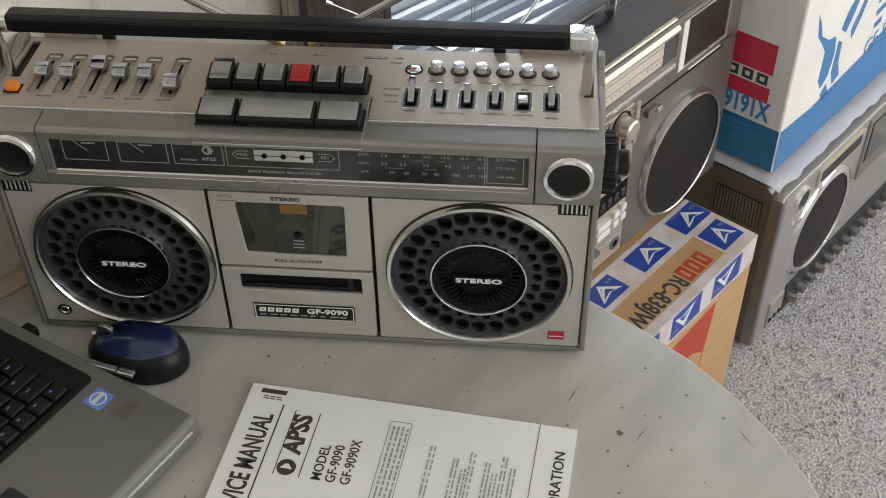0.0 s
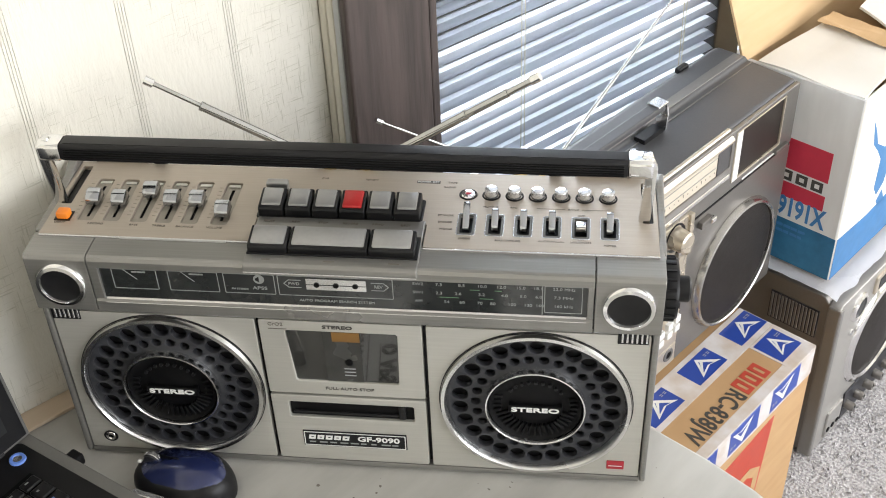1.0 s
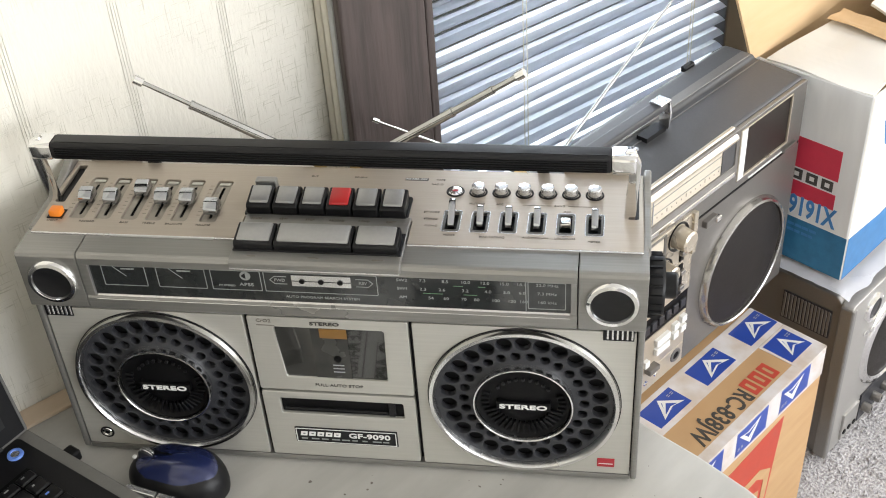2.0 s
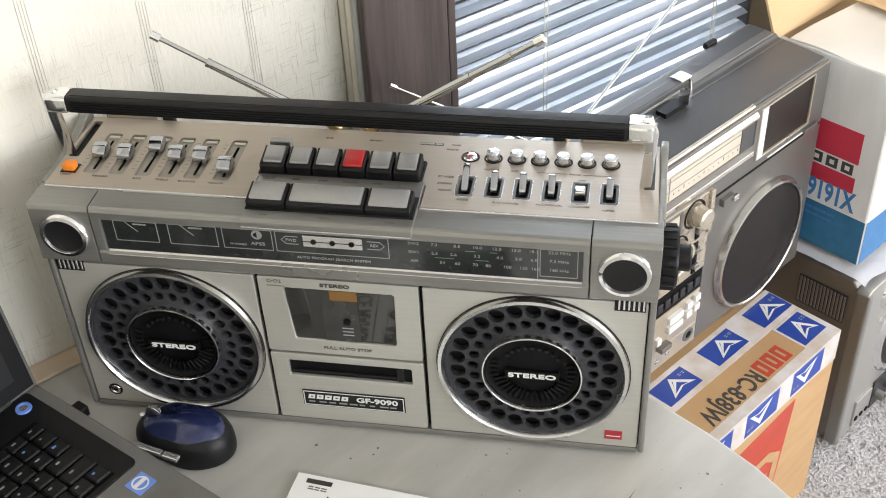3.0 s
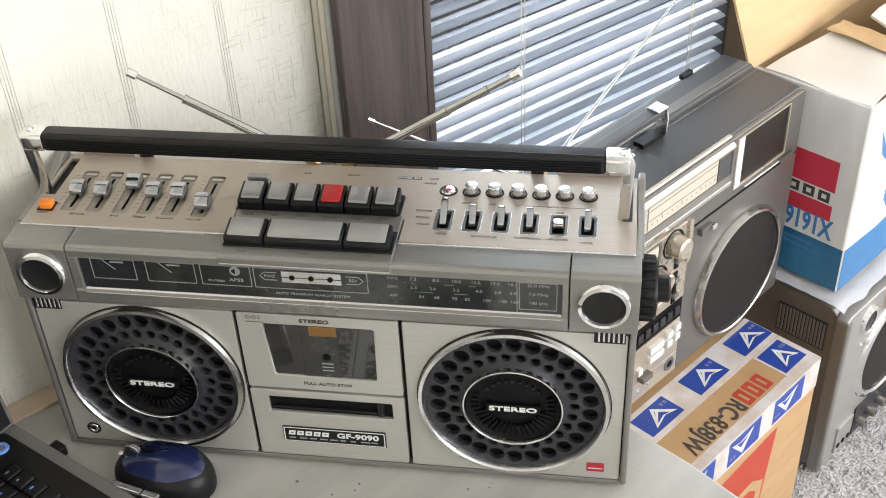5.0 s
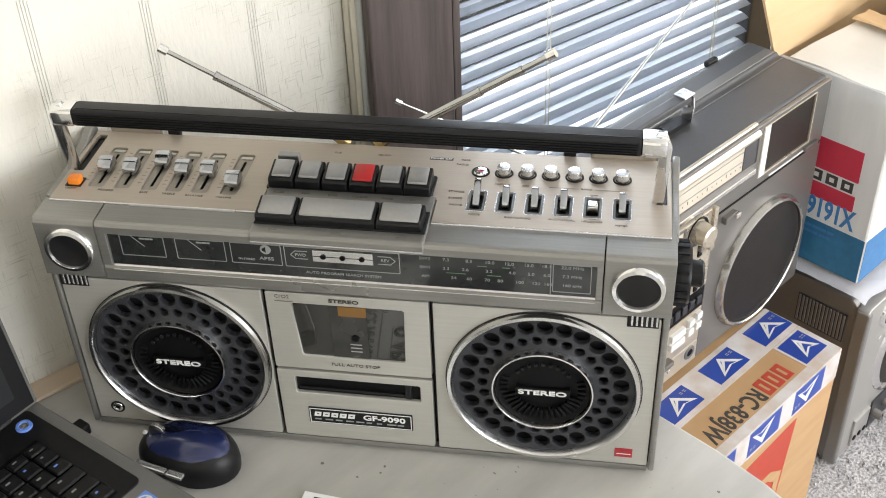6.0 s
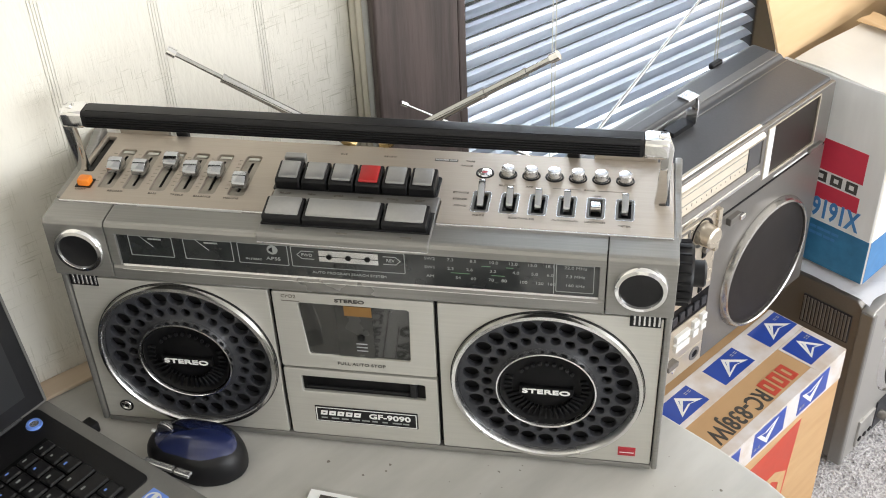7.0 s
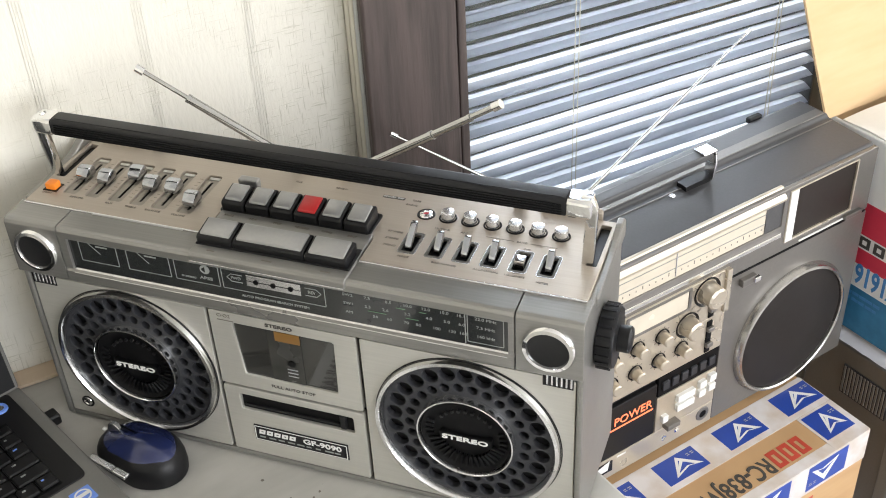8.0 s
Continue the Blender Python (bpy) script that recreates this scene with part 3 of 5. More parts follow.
part("cassette", box(-0.02, 0.012, 0.0008, 0.0016, 0.8507, 0.9085), material("cassette_shell", (0.035, 0.035, 0.032), 0.25, 0.0, 60, 0.3, 0, 30), door, "cassette behind the window")
part("cassette_label", box(-0.012, 0.012, 0.0002, 0.0010, 0.898, 0.9085), AMBER, door, "amber cassette label")
part("spindle", cyl(FR(0.001, 0.0012, 0.874), 0.0035, 0.002, 0.0004, 12), DEEP, door)
for z in (0.866, 0.862, 0.858):
    part("mark", box(-0.004, 0.006, 0.0003, 0.0010, z, z + 0.0009), PALEINK, door)
part("lettering", letters("STEREO", 0.0050, FR(-0.006, -0.0008, 0.9148), wide=1.5, bold=0.03), INK, door)
part("lettering", letters("FULL AUTO STOP", 0.0046, FR(-0.001, -0.0008, 0.8425), wide=1.2), INK, door)
part("lettering", letters("CrO2", 0.005, FR(-0.066, -0.0008, 0.916), "LEFT", wide=1.1), GREYINK, door)
part("printed_bar", box(-0.066, -0.05, -0.0008, -0.0004, 0.9105, 0.9113), GREYINK, door)
drawer = part("lower_front", plate([rrect(-0.074, 0.066, 0.7495, 0.8315, 0.002), rrect(-0.0585, 0.055, 0.8045, 0.8235, 0.002)], 0.007, FR(0, -0.0005, 0), 0.0006), PANEL, gf)
part("slot", box(-0.058, 0.0545, 0.003, 0.006, 0.804, 0.824), DEEP, drawer, "black recessed slot")
part("slot_rail", box(-0.055, 0.04, 0.0005, 0.004, 0.808, 0.8105, 0.0006, 1), BLACK, drawer)
part("slot_slider", box(0.041, 0.047, -0.0003, 0.004, 0.806, 0.822, 0.0008, 1), BLACK, drawer)
lab = part("name_plate", box(-0.0495, 0.0465, -0.0016, 0, 0.768, 0.7875, 0.0005, 1), BLACK, drawer, "black name plate with a white border")
part("border", plate([rrect(-0.0485, 0.0455, 0.769, 0.7865, 0.0006), rrect(-0.0477, 0.0447, 0.7698, 0.7857, 0.0005)], 0.0003, FR(0, -0.0018, 0)), WHITE, lab)
for i, w in enumerate((6.4, 6.4, 6.4, 6.4, 6.0)):
    x = -0.0445 + i * 0.0078
    part("brand_mark", plate([[(x, 0.7772), (x + 0.0062, 0.7772), (x + 0.0072, 0.7826), (x + 0.001, 0.7826)], [(x + 0.0024, 0.7792), (x + 0.0046, 0.7792), (x + 0.0050, 0.7806), (x + 0.0028, 0.7806)]], 0.0003, FR(0, -0.0018, 0)), WHITE, lab)
part("lettering", letters("GF-9090", 0.0085, FR(0.0205, -0.0018, 0.7797), wide=1.3, bold=0.025), WHITE, lab)
part("printed_bars", bars(FR(-0.044, -0.0017, 0.7745), 1, 0.086, 0.0016, 0.002, 3, 9), DIMPRINT, lab)
bd = part("badge", box(0.2275, 0.2430, -0.0014, 0, 0.7585, 0.7690, 0.0004, 1), BADGE, gf, "small red badge")
part("stripe", box(0.229, 0.2415, -0.0018, -0.001, 0.7627, 0.7634), WHITE, bd)
jk = part("earphone_socket", turned([(0.0022, -0.002), (0.0022, 0.001), (0.003, 0.0018), (0.0048, 0.0012), (0.0055, 0)], FR(-0.236, -0.0005, 0.765), 24), CHROME, gf, "chrome earphone socket", True)
part("socket_hole", cyl(FR(-0.236, -0.0008, 0.765), 0.0024, 0.0004), DEEP, jk)
part("socket_ring", turned([(0.0055, 0), (0.0055, 0.0008), (0.0068, 0.0008), (0.0068, 0)], FR(-0.236, -0.0005, 0.765), 24), BLACK, jk)

# upper band with tweeters and the tuning dial
BZ0, BZ1 = 0.9275, 0.986
prof = [(0.006, BZ0), (-0.0065, BZ0), (-0.0075, BZ0 + 0.0015), (-0.0075, BZ1 - 0.004), (-0.006, BZ1 - 0.001), (-0.0035, BZ1), (0.024, BZ1 + 0.0005), (0.024, BZ0)]
for x0, x1 in ((-0.2632, -0.2095), (0.2085, 0.2632)):
    part("band_end", prism(prof, "x", x0, x1, 0.0007), CASE, gf)
part("band", prism([(0.006, BZ0), (-0.0065, BZ0), (-0.0075, BZ0 + 0.0015), (-0.0075, 0.9395), (-0.0045, 0.9425), (0.006, 0.9425)], "x", -0.2085, 0.2075), CASE, gf)
part("dial_lip", prism([(-0.0078, 0.9388), (-0.0048, 0.9424), (-0.0042, 0.9424), (-0.0072, 0.9385)], "x", -0.2, 0.202), SILVER, gf, "bright bevelled lip under the dial")
part("band", prism([(0.024, 0.9755), (-0.0075, 0.9755), (-0.0075, BZ1 - 0.004), (-0.006, BZ1 - 0.001), (-0.0035, BZ1), (0.024, BZ1 + 0.0005)], "x", -0.2085, 0.2075), CASE, gf)
for x0, x1 in ((-0.2085, -0.2005), (0.2025, 0.2075)):
    part("band", box(x0, x1, -0.0075, 0.006, 0.9425, 0.9755, 0.0004, 1), CASE, gf)
for cx in (-0.2355, 0.2355):
    d = FR(cx, -0.0077, 0.9565)
    tw = part("tweeter", turned([(0.0165, 0), (0.0165, 0.002), (0.0175, 0.0042), (0.0205, 0.0036), (0.0222, 0.001), (0.0222, 0)], d, 48), CHROME, gf, "tweeter with a chrome ring", True)
    part("tweeter_mesh", turned([(0.0168, 0.0022), (0.012, 0.0012), (0, 0.0005)], d, 40), BLACKRUB, tw, "black mesh dish", True)
dial = part("tuning_dial", box(-0.2005, 0.2025, -0.0045, 0.006, 0.9425, 0.9755), DIAL, gf, "smoked tuning dial with pale print")
DY = -0.0047


def outline(x0, x1, z0, z1, w=0.0006, r=0.001):
    return plate([rrect(x0, x1, z0, z1, r), rrect(x0 + w, x1 - w, z0 + w, z1 - w, r * 0.7)], 0.0003, FR(0, DY - 0.0001, 0))


for x0, x1 in ((-0.1905, -0.152), (-0.1425, -0.1), (-0.0955, -0.0525), (-0.05, 0.0455), (0.168, 0.1985)):
    part("outline", outline(x0, x1, 0.9525 if x1 < 0.05 else 0.9455, 0.9735), DIMPRINT, dial)
for x0 in (-0.180, -0.131):
    part("needle", rod((x0, DY, 0.9728), (x0 + 0.0105, DY, 0.9628), 0.00028, seg=6), DIMPRINT, dial, "thin pale meter needle")
    part("printed_bars", bars(FR(x0 + 0.007, DY, 0.9715), 1, 0.014, 0.0015, 0.002, 2, 3), DIMPRINT, dial)
sg = part("sign", cyl(FR(-0.0655, DY, 0.9682), 0.0046, 0.0003), DIMPRINT, dial)
part("sign_cone", plate([[(-0.003, -0.0008), (-0.003, 0.0008), (0.0002, 0.003), (0.0002, -0.003)]], 0.0002, FR(-0.0655, DY - 0.0005, 0.9682)), DEEP, sg)
part("lettering", letters("APSS", 0.0046, FR(-0.0655, DY, 0.9588), wide=1.3), DIMPRINT, dial)
part("lettering", letters("FM STEREO", 0.0026, FR(-0.0825, DY, 0.9572), wide=1.1), DIMPRINT, dial)
part("indicator_strip", box(-0.0265, 0.0235, DY - 0.0004, DY + 0.001, 0.9595, 0.9708, 0.0003, 1), SILVER, dial, "silver strip with three dark lamps")
for x in (-0.0175, -0.0015, 0.0145):
    part("lamp", cyl(FR(x, DY - 0.0004, 0.965), 0.0024, 0.0008, 0.0002, 16), DEEP, dial)
part("line", box(-0.0265, 0.0235, DY - 0.0006, DY, 0.9648, 0.9653), DEEP, dial)
part("lettering", letters("FWD", 0.0042, FR(-0.0365, DY, 0.965), wide=1.0), DIMPRINT, dial)
part("lettering", letters("REV", 0.0042, FR(0.0335, DY, 0.965), wide=1.0), DIMPRINT, dial)
for x, s in ((-0.0365, -1), (0.0335, 1)):
    a = [(-0.006, 0.0035), (-0.006, 0.0042), (0.0045, 0.0042), (0.0088, 0), (0.0045, -0.0042), (-0.006, -0.0042), (-0.006, -0.0035), (0.0042, -0.0035), (0.0078, 0), (0.0042, 0.0035)]
    part("arrow", plate([[(s * p, q) for p, q in a]], 0.0003, FR(x, DY, 0.965)), DIMPRINT, dial)
part("lettering", letters("AUTO PROGRAM SEARCH SYSTEM", 0.0034, FR(-0.002, DY, 0.9478), wide=1.2), DIMPRINT, dial)
for z, items in ((0.9703, (("SW2", 0.066), ("7.3", 0.083), ("8.5", 0.1015), ("10.0", 0.118), ("12.0", 0.1335), ("15.0", 0.149), ("18.1", 0.163), ("22.0 MHz", 0.1835))),
                 (0.9615, (("SW1", 0.066), ("2.3", 0.083), ("2.6", 0.0985), ("3.2", 0.1175), ("4.0", 0.136), ("5.0", 0.151), ("6.0", 0.1635), ("7.3 MHz", 0.1835))),
                 (0.9525, (("AM", 0.066), ("54", 0.089), ("60", 0.1015), ("70", 0.116), ("80", 0.1265), ("100", 0.142), ("120", 0.155), ("160", 0.1645), ("160 kHz", 0.1835)))):
    for word, x in items:
        part("lettering", letters(word, 0.0040, FR(x, DY, z), wide=1.15, thick=0.0001), DIMPRINT, dial)
GREENL = material("green_dial_line", (0.12, 0.25, 0.13), 0.4)
for z, x0, x1 in ((0.9572, 0.083, 0.099), (0.9572, 0.116, 0.127), (0.966, 0.108, 0.116), (0.966, 0.128, 0.134)):
    part("scale_line", box(x0, x1, DY - 0.0002, DY, z, z + 0.0005), GREENL, dial)
part("pointer", box(0.1662, 0.1668, DY - 0.0006, DY, 0.9435, 0.9745), DIMPRINT, dial, "pale tuning pointer")

# champagne top deck
DZ = 0.988
slots = [(-0.226, 0.041), (-0.203, 0.041), (-0.179, 0.041), (-0.157, 0.041), (-0.1345, 0.041), (-0.1085, 0.041)]
SW = [0.1005 + 0.0237 * i for i in range(6)]
loops = [[(-0.2585, 0.0205), (-0.0775, 0.0205), (-0.0775, 0.0515), (0.0675, 0.0515), (0.0675, 0.0205), (0.2585, 0.0205), (0.2585, 0.129), (-0.2585, 0.129)]]
for x, y0 in slots:
    loops.append(rrect(x - 0.0072, x + 0.0072, y0, y0 + 0.062, 0.003))
for x in SW:
    loops.append(rrect(x - 0.0072, x + 0.0072, 0.0395, 0.0685, 0.002))
for s in (-1, 1):
    loops.append(rrect(s * 0.2505 - 0.0045, s * 0.2505 + 0.0045, 0.064, 0.122, 0.0015))
for x0, x1 in ((-0.2585, -0.0775), (0.0675, 0.2585)):
    part("deck_edge", box(x0, x1, 0.0188, 0.0204, 0.9845, 0.9882, 0.0005, 1), SILVER, gf, "bright front edge of the deck")
deck = part("top_deck", plate(loops, 0.0045, TOP(0, 0, DZ), 0.0005), CHAMPAGNE, gf)
part("deck_bed", box(-0.2575, 0.2575, 0.0245, 0.127, 0.980, 0.9836), BLACK, gf)
KNOBCHROME = material("knob_chrome", (0.46, 0.48, 0.51), 0.16, 1.0, 80, 0.03)
TRACKGREY = material("slider_track_grey", (0.30, 0.275, 0.235), 0.45, 0.4, 200, 0.06)
for i, (x, y0) in enumerate(slots):
    tr = part("slider_track", plate([rrect(x - 0.0071, x + 0.0071, y0 + 0.0001, y0 + 0.0619, 0.003), rrect(x - 0.0014, x + 0.0014, y0 + 0.008, y0 + 0.054, 0.001)], 0.0008, TOP(0, 0, 0.9858)), TRACKGREY, deck)
    part("track_label", box(x - 0.0052, x + 0.0052, y0 + 0.0565, y0 + 0.0605, 0.9858, 0.9868, 0.0004, 1), PANEL, tr)
    ky = (0.070, 0.069, 0.083, 0.0715, 0.072, 0.0585)[i]
    kn = part("slider_knob", prism([(ky - 0.0078, 0.9880), (ky - 0.0072, 0.9935), (ky - 0.0015, 0.9985), (ky + 0.0045, 0.9985), (ky + 0.0072, 0.9955), (ky + 0.0078, 0.9880)], "x", x - 0.0062, x + 0.0062, 0.0013), KNOBCHROME, deck, "chrome slider knob", True)
    part("stem", box(x - 0.001, x + 0.001, ky - 0.005, ky + 0.005, 0.985, 0.99), BLACK, kn)
    for k in range(9):
        z = y0 + 0.009 + k * 0.0055
        part("tick", box(x - 0.0118, x - 0.0088, z, z + 0.0004, DZ, DZ + 0.0002), GREYINK, deck)
for word, x in (("BASS", -0.181), ("TREBLE", -0.159), ("BALANCE", -0.1365), ("VOLUME", -0.111), ("RECORD", -0.2145), ("LIGHT", -0.246)):
    part("lettering", letters(word, 0.0032, TOP(x, 0.0365, DZ + 0.0001), wide=1.1), GREYINK, deck)
part("light_button", box(-0.2505, -0.2395, 0.0405, 0.0505, 0.984, 0.9945, 0.0018), ORANGE, gf, "orange light button", True)
part("button_well", box(-0.252, -0.238, 0.039, 0.052, 0.986, 0.9887), BLACK, gf)

KX = [0.0985 + 0.0199 * i for i in range(7)]
for i, x in enumerate(KX):
    rim = part("button_rim", turned([(0.0062, 0), (0.0072, 0.0012), (0.0078, 0.0008), (0.008, 0)], TOP(x, 0.0965, DZ), 28), BLACK, deck)
    if i == 0:
        part("socket", turned([(0.0022, 0.0005), (0.0028, 0.0022), (0.0055, 0.0016), (0.0068, 0)], TOP(x, 0.0965, DZ), 28), CHROME, deck, "chrome socket", True)
        part("socket_hole", cyl(TOP(x, 0.0965, DZ), 0.0024, 0.0009), REDPRINT, deck)
    else:
        part("push_button", cyl(TOP(x, 0.0965, DZ - 0.002), 0.0058, 0.0098, 0.0012, 28), SILVER, deck, "round chrome push button", True)
for i, x in enumerate(SW):
    wl = part("switch_well", plate([rrect(x - 0.0070, x + 0.0070, 0.0397, 0.0683, 0.002), rrect(x - 0.0052, x + 0.0052, 0.0417, 0.0663, 0.0015)], 0.0012, TOP(0, 0, 0.9885)), WELL, deck, "dark switch bezel")
    part("well_rim", plate([rrect(x - 0.0079, x + 0.0079, 0.0388, 0.0692, 0.0026), rrect(x - 0.0073, x + 0.0073, 0.0394, 0.0686, 0.0021)], 0.0004, TOP(0, 0, DZ + 0.0003)), SILVER, deck)
    part("well_floor", box(x - 0.005, x + 0.005, 0.0435, 0.0655, 0.9836, 0.9842), DEEP, deck)
    if i == 0:
        part("lever", prism([(0.046, 0.985), (0.0455, 0.9905), (0.063, 1.0035), (0.067, 1.0025), (0.066, 0.9985), (0.052, 0.985)], "x", x - 0.0028, x + 0.0028, 0.001), KNOBCHROME, deck, "long chrome mode lever", True)
    elif i == 4:
        part("lever", box(x - 0.0042, x + 0.0042, 0.0475, 0.0565, 0.985, 0.9935, 0.001), CHROME, deck, "square chrome switch", True)
    else:
        part("lever", prism([(0.049, 0.985), (0.051, 0.990), (0.0605, 0.9995), (0.0645, 0.9985), (0.063, 0.985)], "x", x - 0.0029, x + 0.0029, 0.001), KNOBCHROME, deck, "dark chrome rocker lever", True)
for word, x, y in (("ST WIDE", 0.082, 0.0655), ("STEREO", 0.0825, 0.056), ("MONO", 0.084, 0.0465), ("MODE", 0.1005, 0.0345), ("METER", 0.219, 0.0315), ("LOUDNESS", 0.1955, 0.0345), ("OFF", 0.1955, 0.071), ("ON", 0.1955, 0.0385),
                   ("ALC/MANUAL", 0.1715, 0.0345), ("BIAS-TAPE-EQ", 0.136, 0.0335), ("MUTING", 0.119, 0.0795), ("AFC", 0.1385, 0.0795), ("BAND", 0.189, 0.0795), ("POWER OFF", 0.062, 0.1135), ("TAPE", 0.0835, 0.1135), ("RADIO", 0.0815, 0.1065)):
    part("lettering", letters(word, 0.0030, TOP(x, y, DZ + 0.0001), wide=1.15), GREYINK if word != "POWER OFF" else WHITE, deck)
part("printed_bar", box(0.052, 0.0725, 0.1115, 0.1155, DZ, DZ + 0.00005), INK, deck)
for x0, x1 in ((0.158, 0.182), (0.196, 0.219)):
    part("printed_line", box(x0, x1, 0.0793, 0.0797, DZ, DZ + 0.0002), GREYINK, deck)
for x in (-0.186, 0.172):
    part("top_catch", box(x - 0.0055, x + 0.0055, 0.1285, 0.136, 0.975, 0.9985, 0.0015), BLACK, gf, "small black catch")
for x0, x1 in ((-0.247, -0.198), (0.19, 0.245)):
    part("rear_rib", box(x0, x1, 0.1292, 0.1355, 0.97, 0.9965, 0.003), CHAMPAGNE, gf)

# piano keys
bed = part("key_bed", plate([rrect(-0.0785, 0.0635, 0.0525, 0.0855, 0.003)], 0.003, TOP(0, 0, 0.9895), 0.0006), BLACK, gf)
for i in range(6):
    x = 0.004 + (i - 3) * 0.0232
    k = part("key", prism([(0.0545, 0.987), (0.0535, 0.9965), (0.0555, 0.9985), (0.0775, 1.0025), (0.0795, 1.0), (0.0795, 0.987)], "x", x - 0.0108, x + 0.0108, 0.0012), BLACK, gf, "black piano key with a coloured cap" if i == 3 else "")
    part("key_cap", prism([(0.0565, 0.9965), (0.057, 1.0005), (0.0745, 1.0045), (0.0765, 1.003), (0.0765, 1.0)], "x", x - 0.0082, x + 0.0082, 0.0012), RED if i == 3 else KEYTOP, k, "red record key cap" if i == 3 else "", True)
part("key", box(-0.0765, -0.0575, 0.0865, 0.0945, 0.987, 1.0005, 0.0015), KEYTOP, gf, "low silver pause key behind the row")
tongue = part("key_tongue", prism([(0.0555, 0.9845), (0.0555, 0.9895), (-0.0075, 0.987), (-0.0095, 0.985), (-0.0095, 0.979), (0.0, 0.979)], "x", -0.0765, 0.0665, 0.0012), CASE, gf, "grey tongue carrying the lower keys")
for x0, x1 in ((-0.0745, -0.0415), (-0.0405, 0.0245), (0.0255, 0.0625)):
    k = part("key", prism([(0.0055, 0.986), (0.0048, 0.994), (0.0062, 0.9958), (0.0275, 0.9995), (0.0295, 0.998), (0.0295, 0.987)], "x", x0, x1, 0.0012), BLACK, gf)
    part("key_cap", prism([(0.0072, 0.994), (0.0078, 0.998), (0.0255, 1.0015), (0.027, 1.0), (0.027, 0.996)], "x", x0 + 0.0026, x1 - 0.0026, 0.0012), KEYTOP, k, "", True)
part("tongue_edge", box(-0.0755, 0.0655, -0.0104, -0.0094, 0.9788, 0.9802, 0.0003, 1), SILVER, tongue)
part("key_bed", box(-0.0755, 0.0655, 0.004, 0.0335, 0.9862, 0.9888, 0.0005, 1), BLACK, tongue)
for x, w in ((-0.058, 0.007), (-0.006, 0.009), (0.047, 0.009)):
    part("printed_bar", box(x - w / 2, x + w / 2, -0.0022, -0.0014, 0.9872, 0.9876), GREYINK, tongue)
for i, word in enumerate(("PAUSE", "REW", "STOP", "RECORD", "F.FWD", "EJECT")):
    part("lettering", letters(word, 0.003, TOP(0.004 + (i - 3) * 0.0232, 0.0468, DZ + 0.0018), wide=1.1), GREYINK, gf)
for word, x in (("CUE", -0.03), ("REVIEW", 0.012)):
    part("lettering", letters(word, 0.003, TOP(x, 0.114, DZ + 0.0001), wide=1.1), GREYINK, deck)

# carrying handle
HX, HY, HZ = -0.0045, 0.066, 1.0445
han = part("handle", plate([rrect(-0.0095, 0.0095, -0.0082, 0.0082, 0.004, 6)], 0.47, pose(HX + 0.235, HY, HZ, 90, 0, 90), 0.001), BLACKRUB, gf, "black ribbed grip of the carrying handle", True)
for k in range(5):
    y = HZ + 0.0032 - 0.0023 * k
    part("groove", box(HX - 0.232, HX + 0.232, HY - 0.0102, HY - 0.0088, y, y + 0.0011, 0.0003, 1), DEEP, han)
part("groove", box(HX - 0.232, HX + 0.232, HY - 0.006, HY - 0.005, HZ + 0.0076, HZ + 0.0086), BLACK, han)
for s in (-1, 1):
    x = HX + s * 0.235
    cap = part("handle_end", plate([rrect(-0.0102, 0.0102, -0.0088, 0.0088, 0.0045, 6)], 0.02, pose(x + (0.02 if s > 0 else 0), HY, HZ, 90, 0, 90), 0.0025), CHROME, gf, "chrome handle end", True)
    pts = [(x + s * 0.010, HY, HZ + 0.0065), (x + s * 0.0165, HY, HZ + 0.0045), (x + s * 0.0192, HY, HZ - 0.002), (x + s * 0.0185, HY + 0.001, HZ - 0.02), (x + s * 0.0165, HY + 0.003, 0.984)]
    part("handle_arm", sweep(pts, 0.0095, 0.0075, 0.0009, (0, 1, 0)), CHROME, gf, "chrome handle arm", True)

# tuning knobs on the right end
kz, ky = 0.9295, 0.052
big = part("tuning_knob", turned([(0, 0), (0.0255, 0), (0.0268, 0.002), (0.0268, 0.0125), (0.0255, 0.0148), (0.0145, 0.0152), (0, 0.0152)], pose(0.2635, ky, kz, 0, 90), 48), BLACK, gf, "large black tuning knob", True)
part("fine_knob", turned([(0, 0.0152), (0.0115, 0.0152), (0.0115, 0.0245), (0.0098, 0.0262), (0, 0.0262)], pose(0.2635, ky, kz, 0, 90), 32), BLACK, big, "small black fine-tuning knob", True)
for i in range(20):
    a = 2 * math.pi * i / 20
    part("rib", box(0.2648, 0.276, ky + 0.0266 * math.cos(a) - 0.0012, ky + 0.0266 * math.cos(a) + 0.0012, kz + 0.0266 * math.sin(a) - 0.0012, kz + 0.0266 * math.sin(a) + 0.0012), BLACK, big)


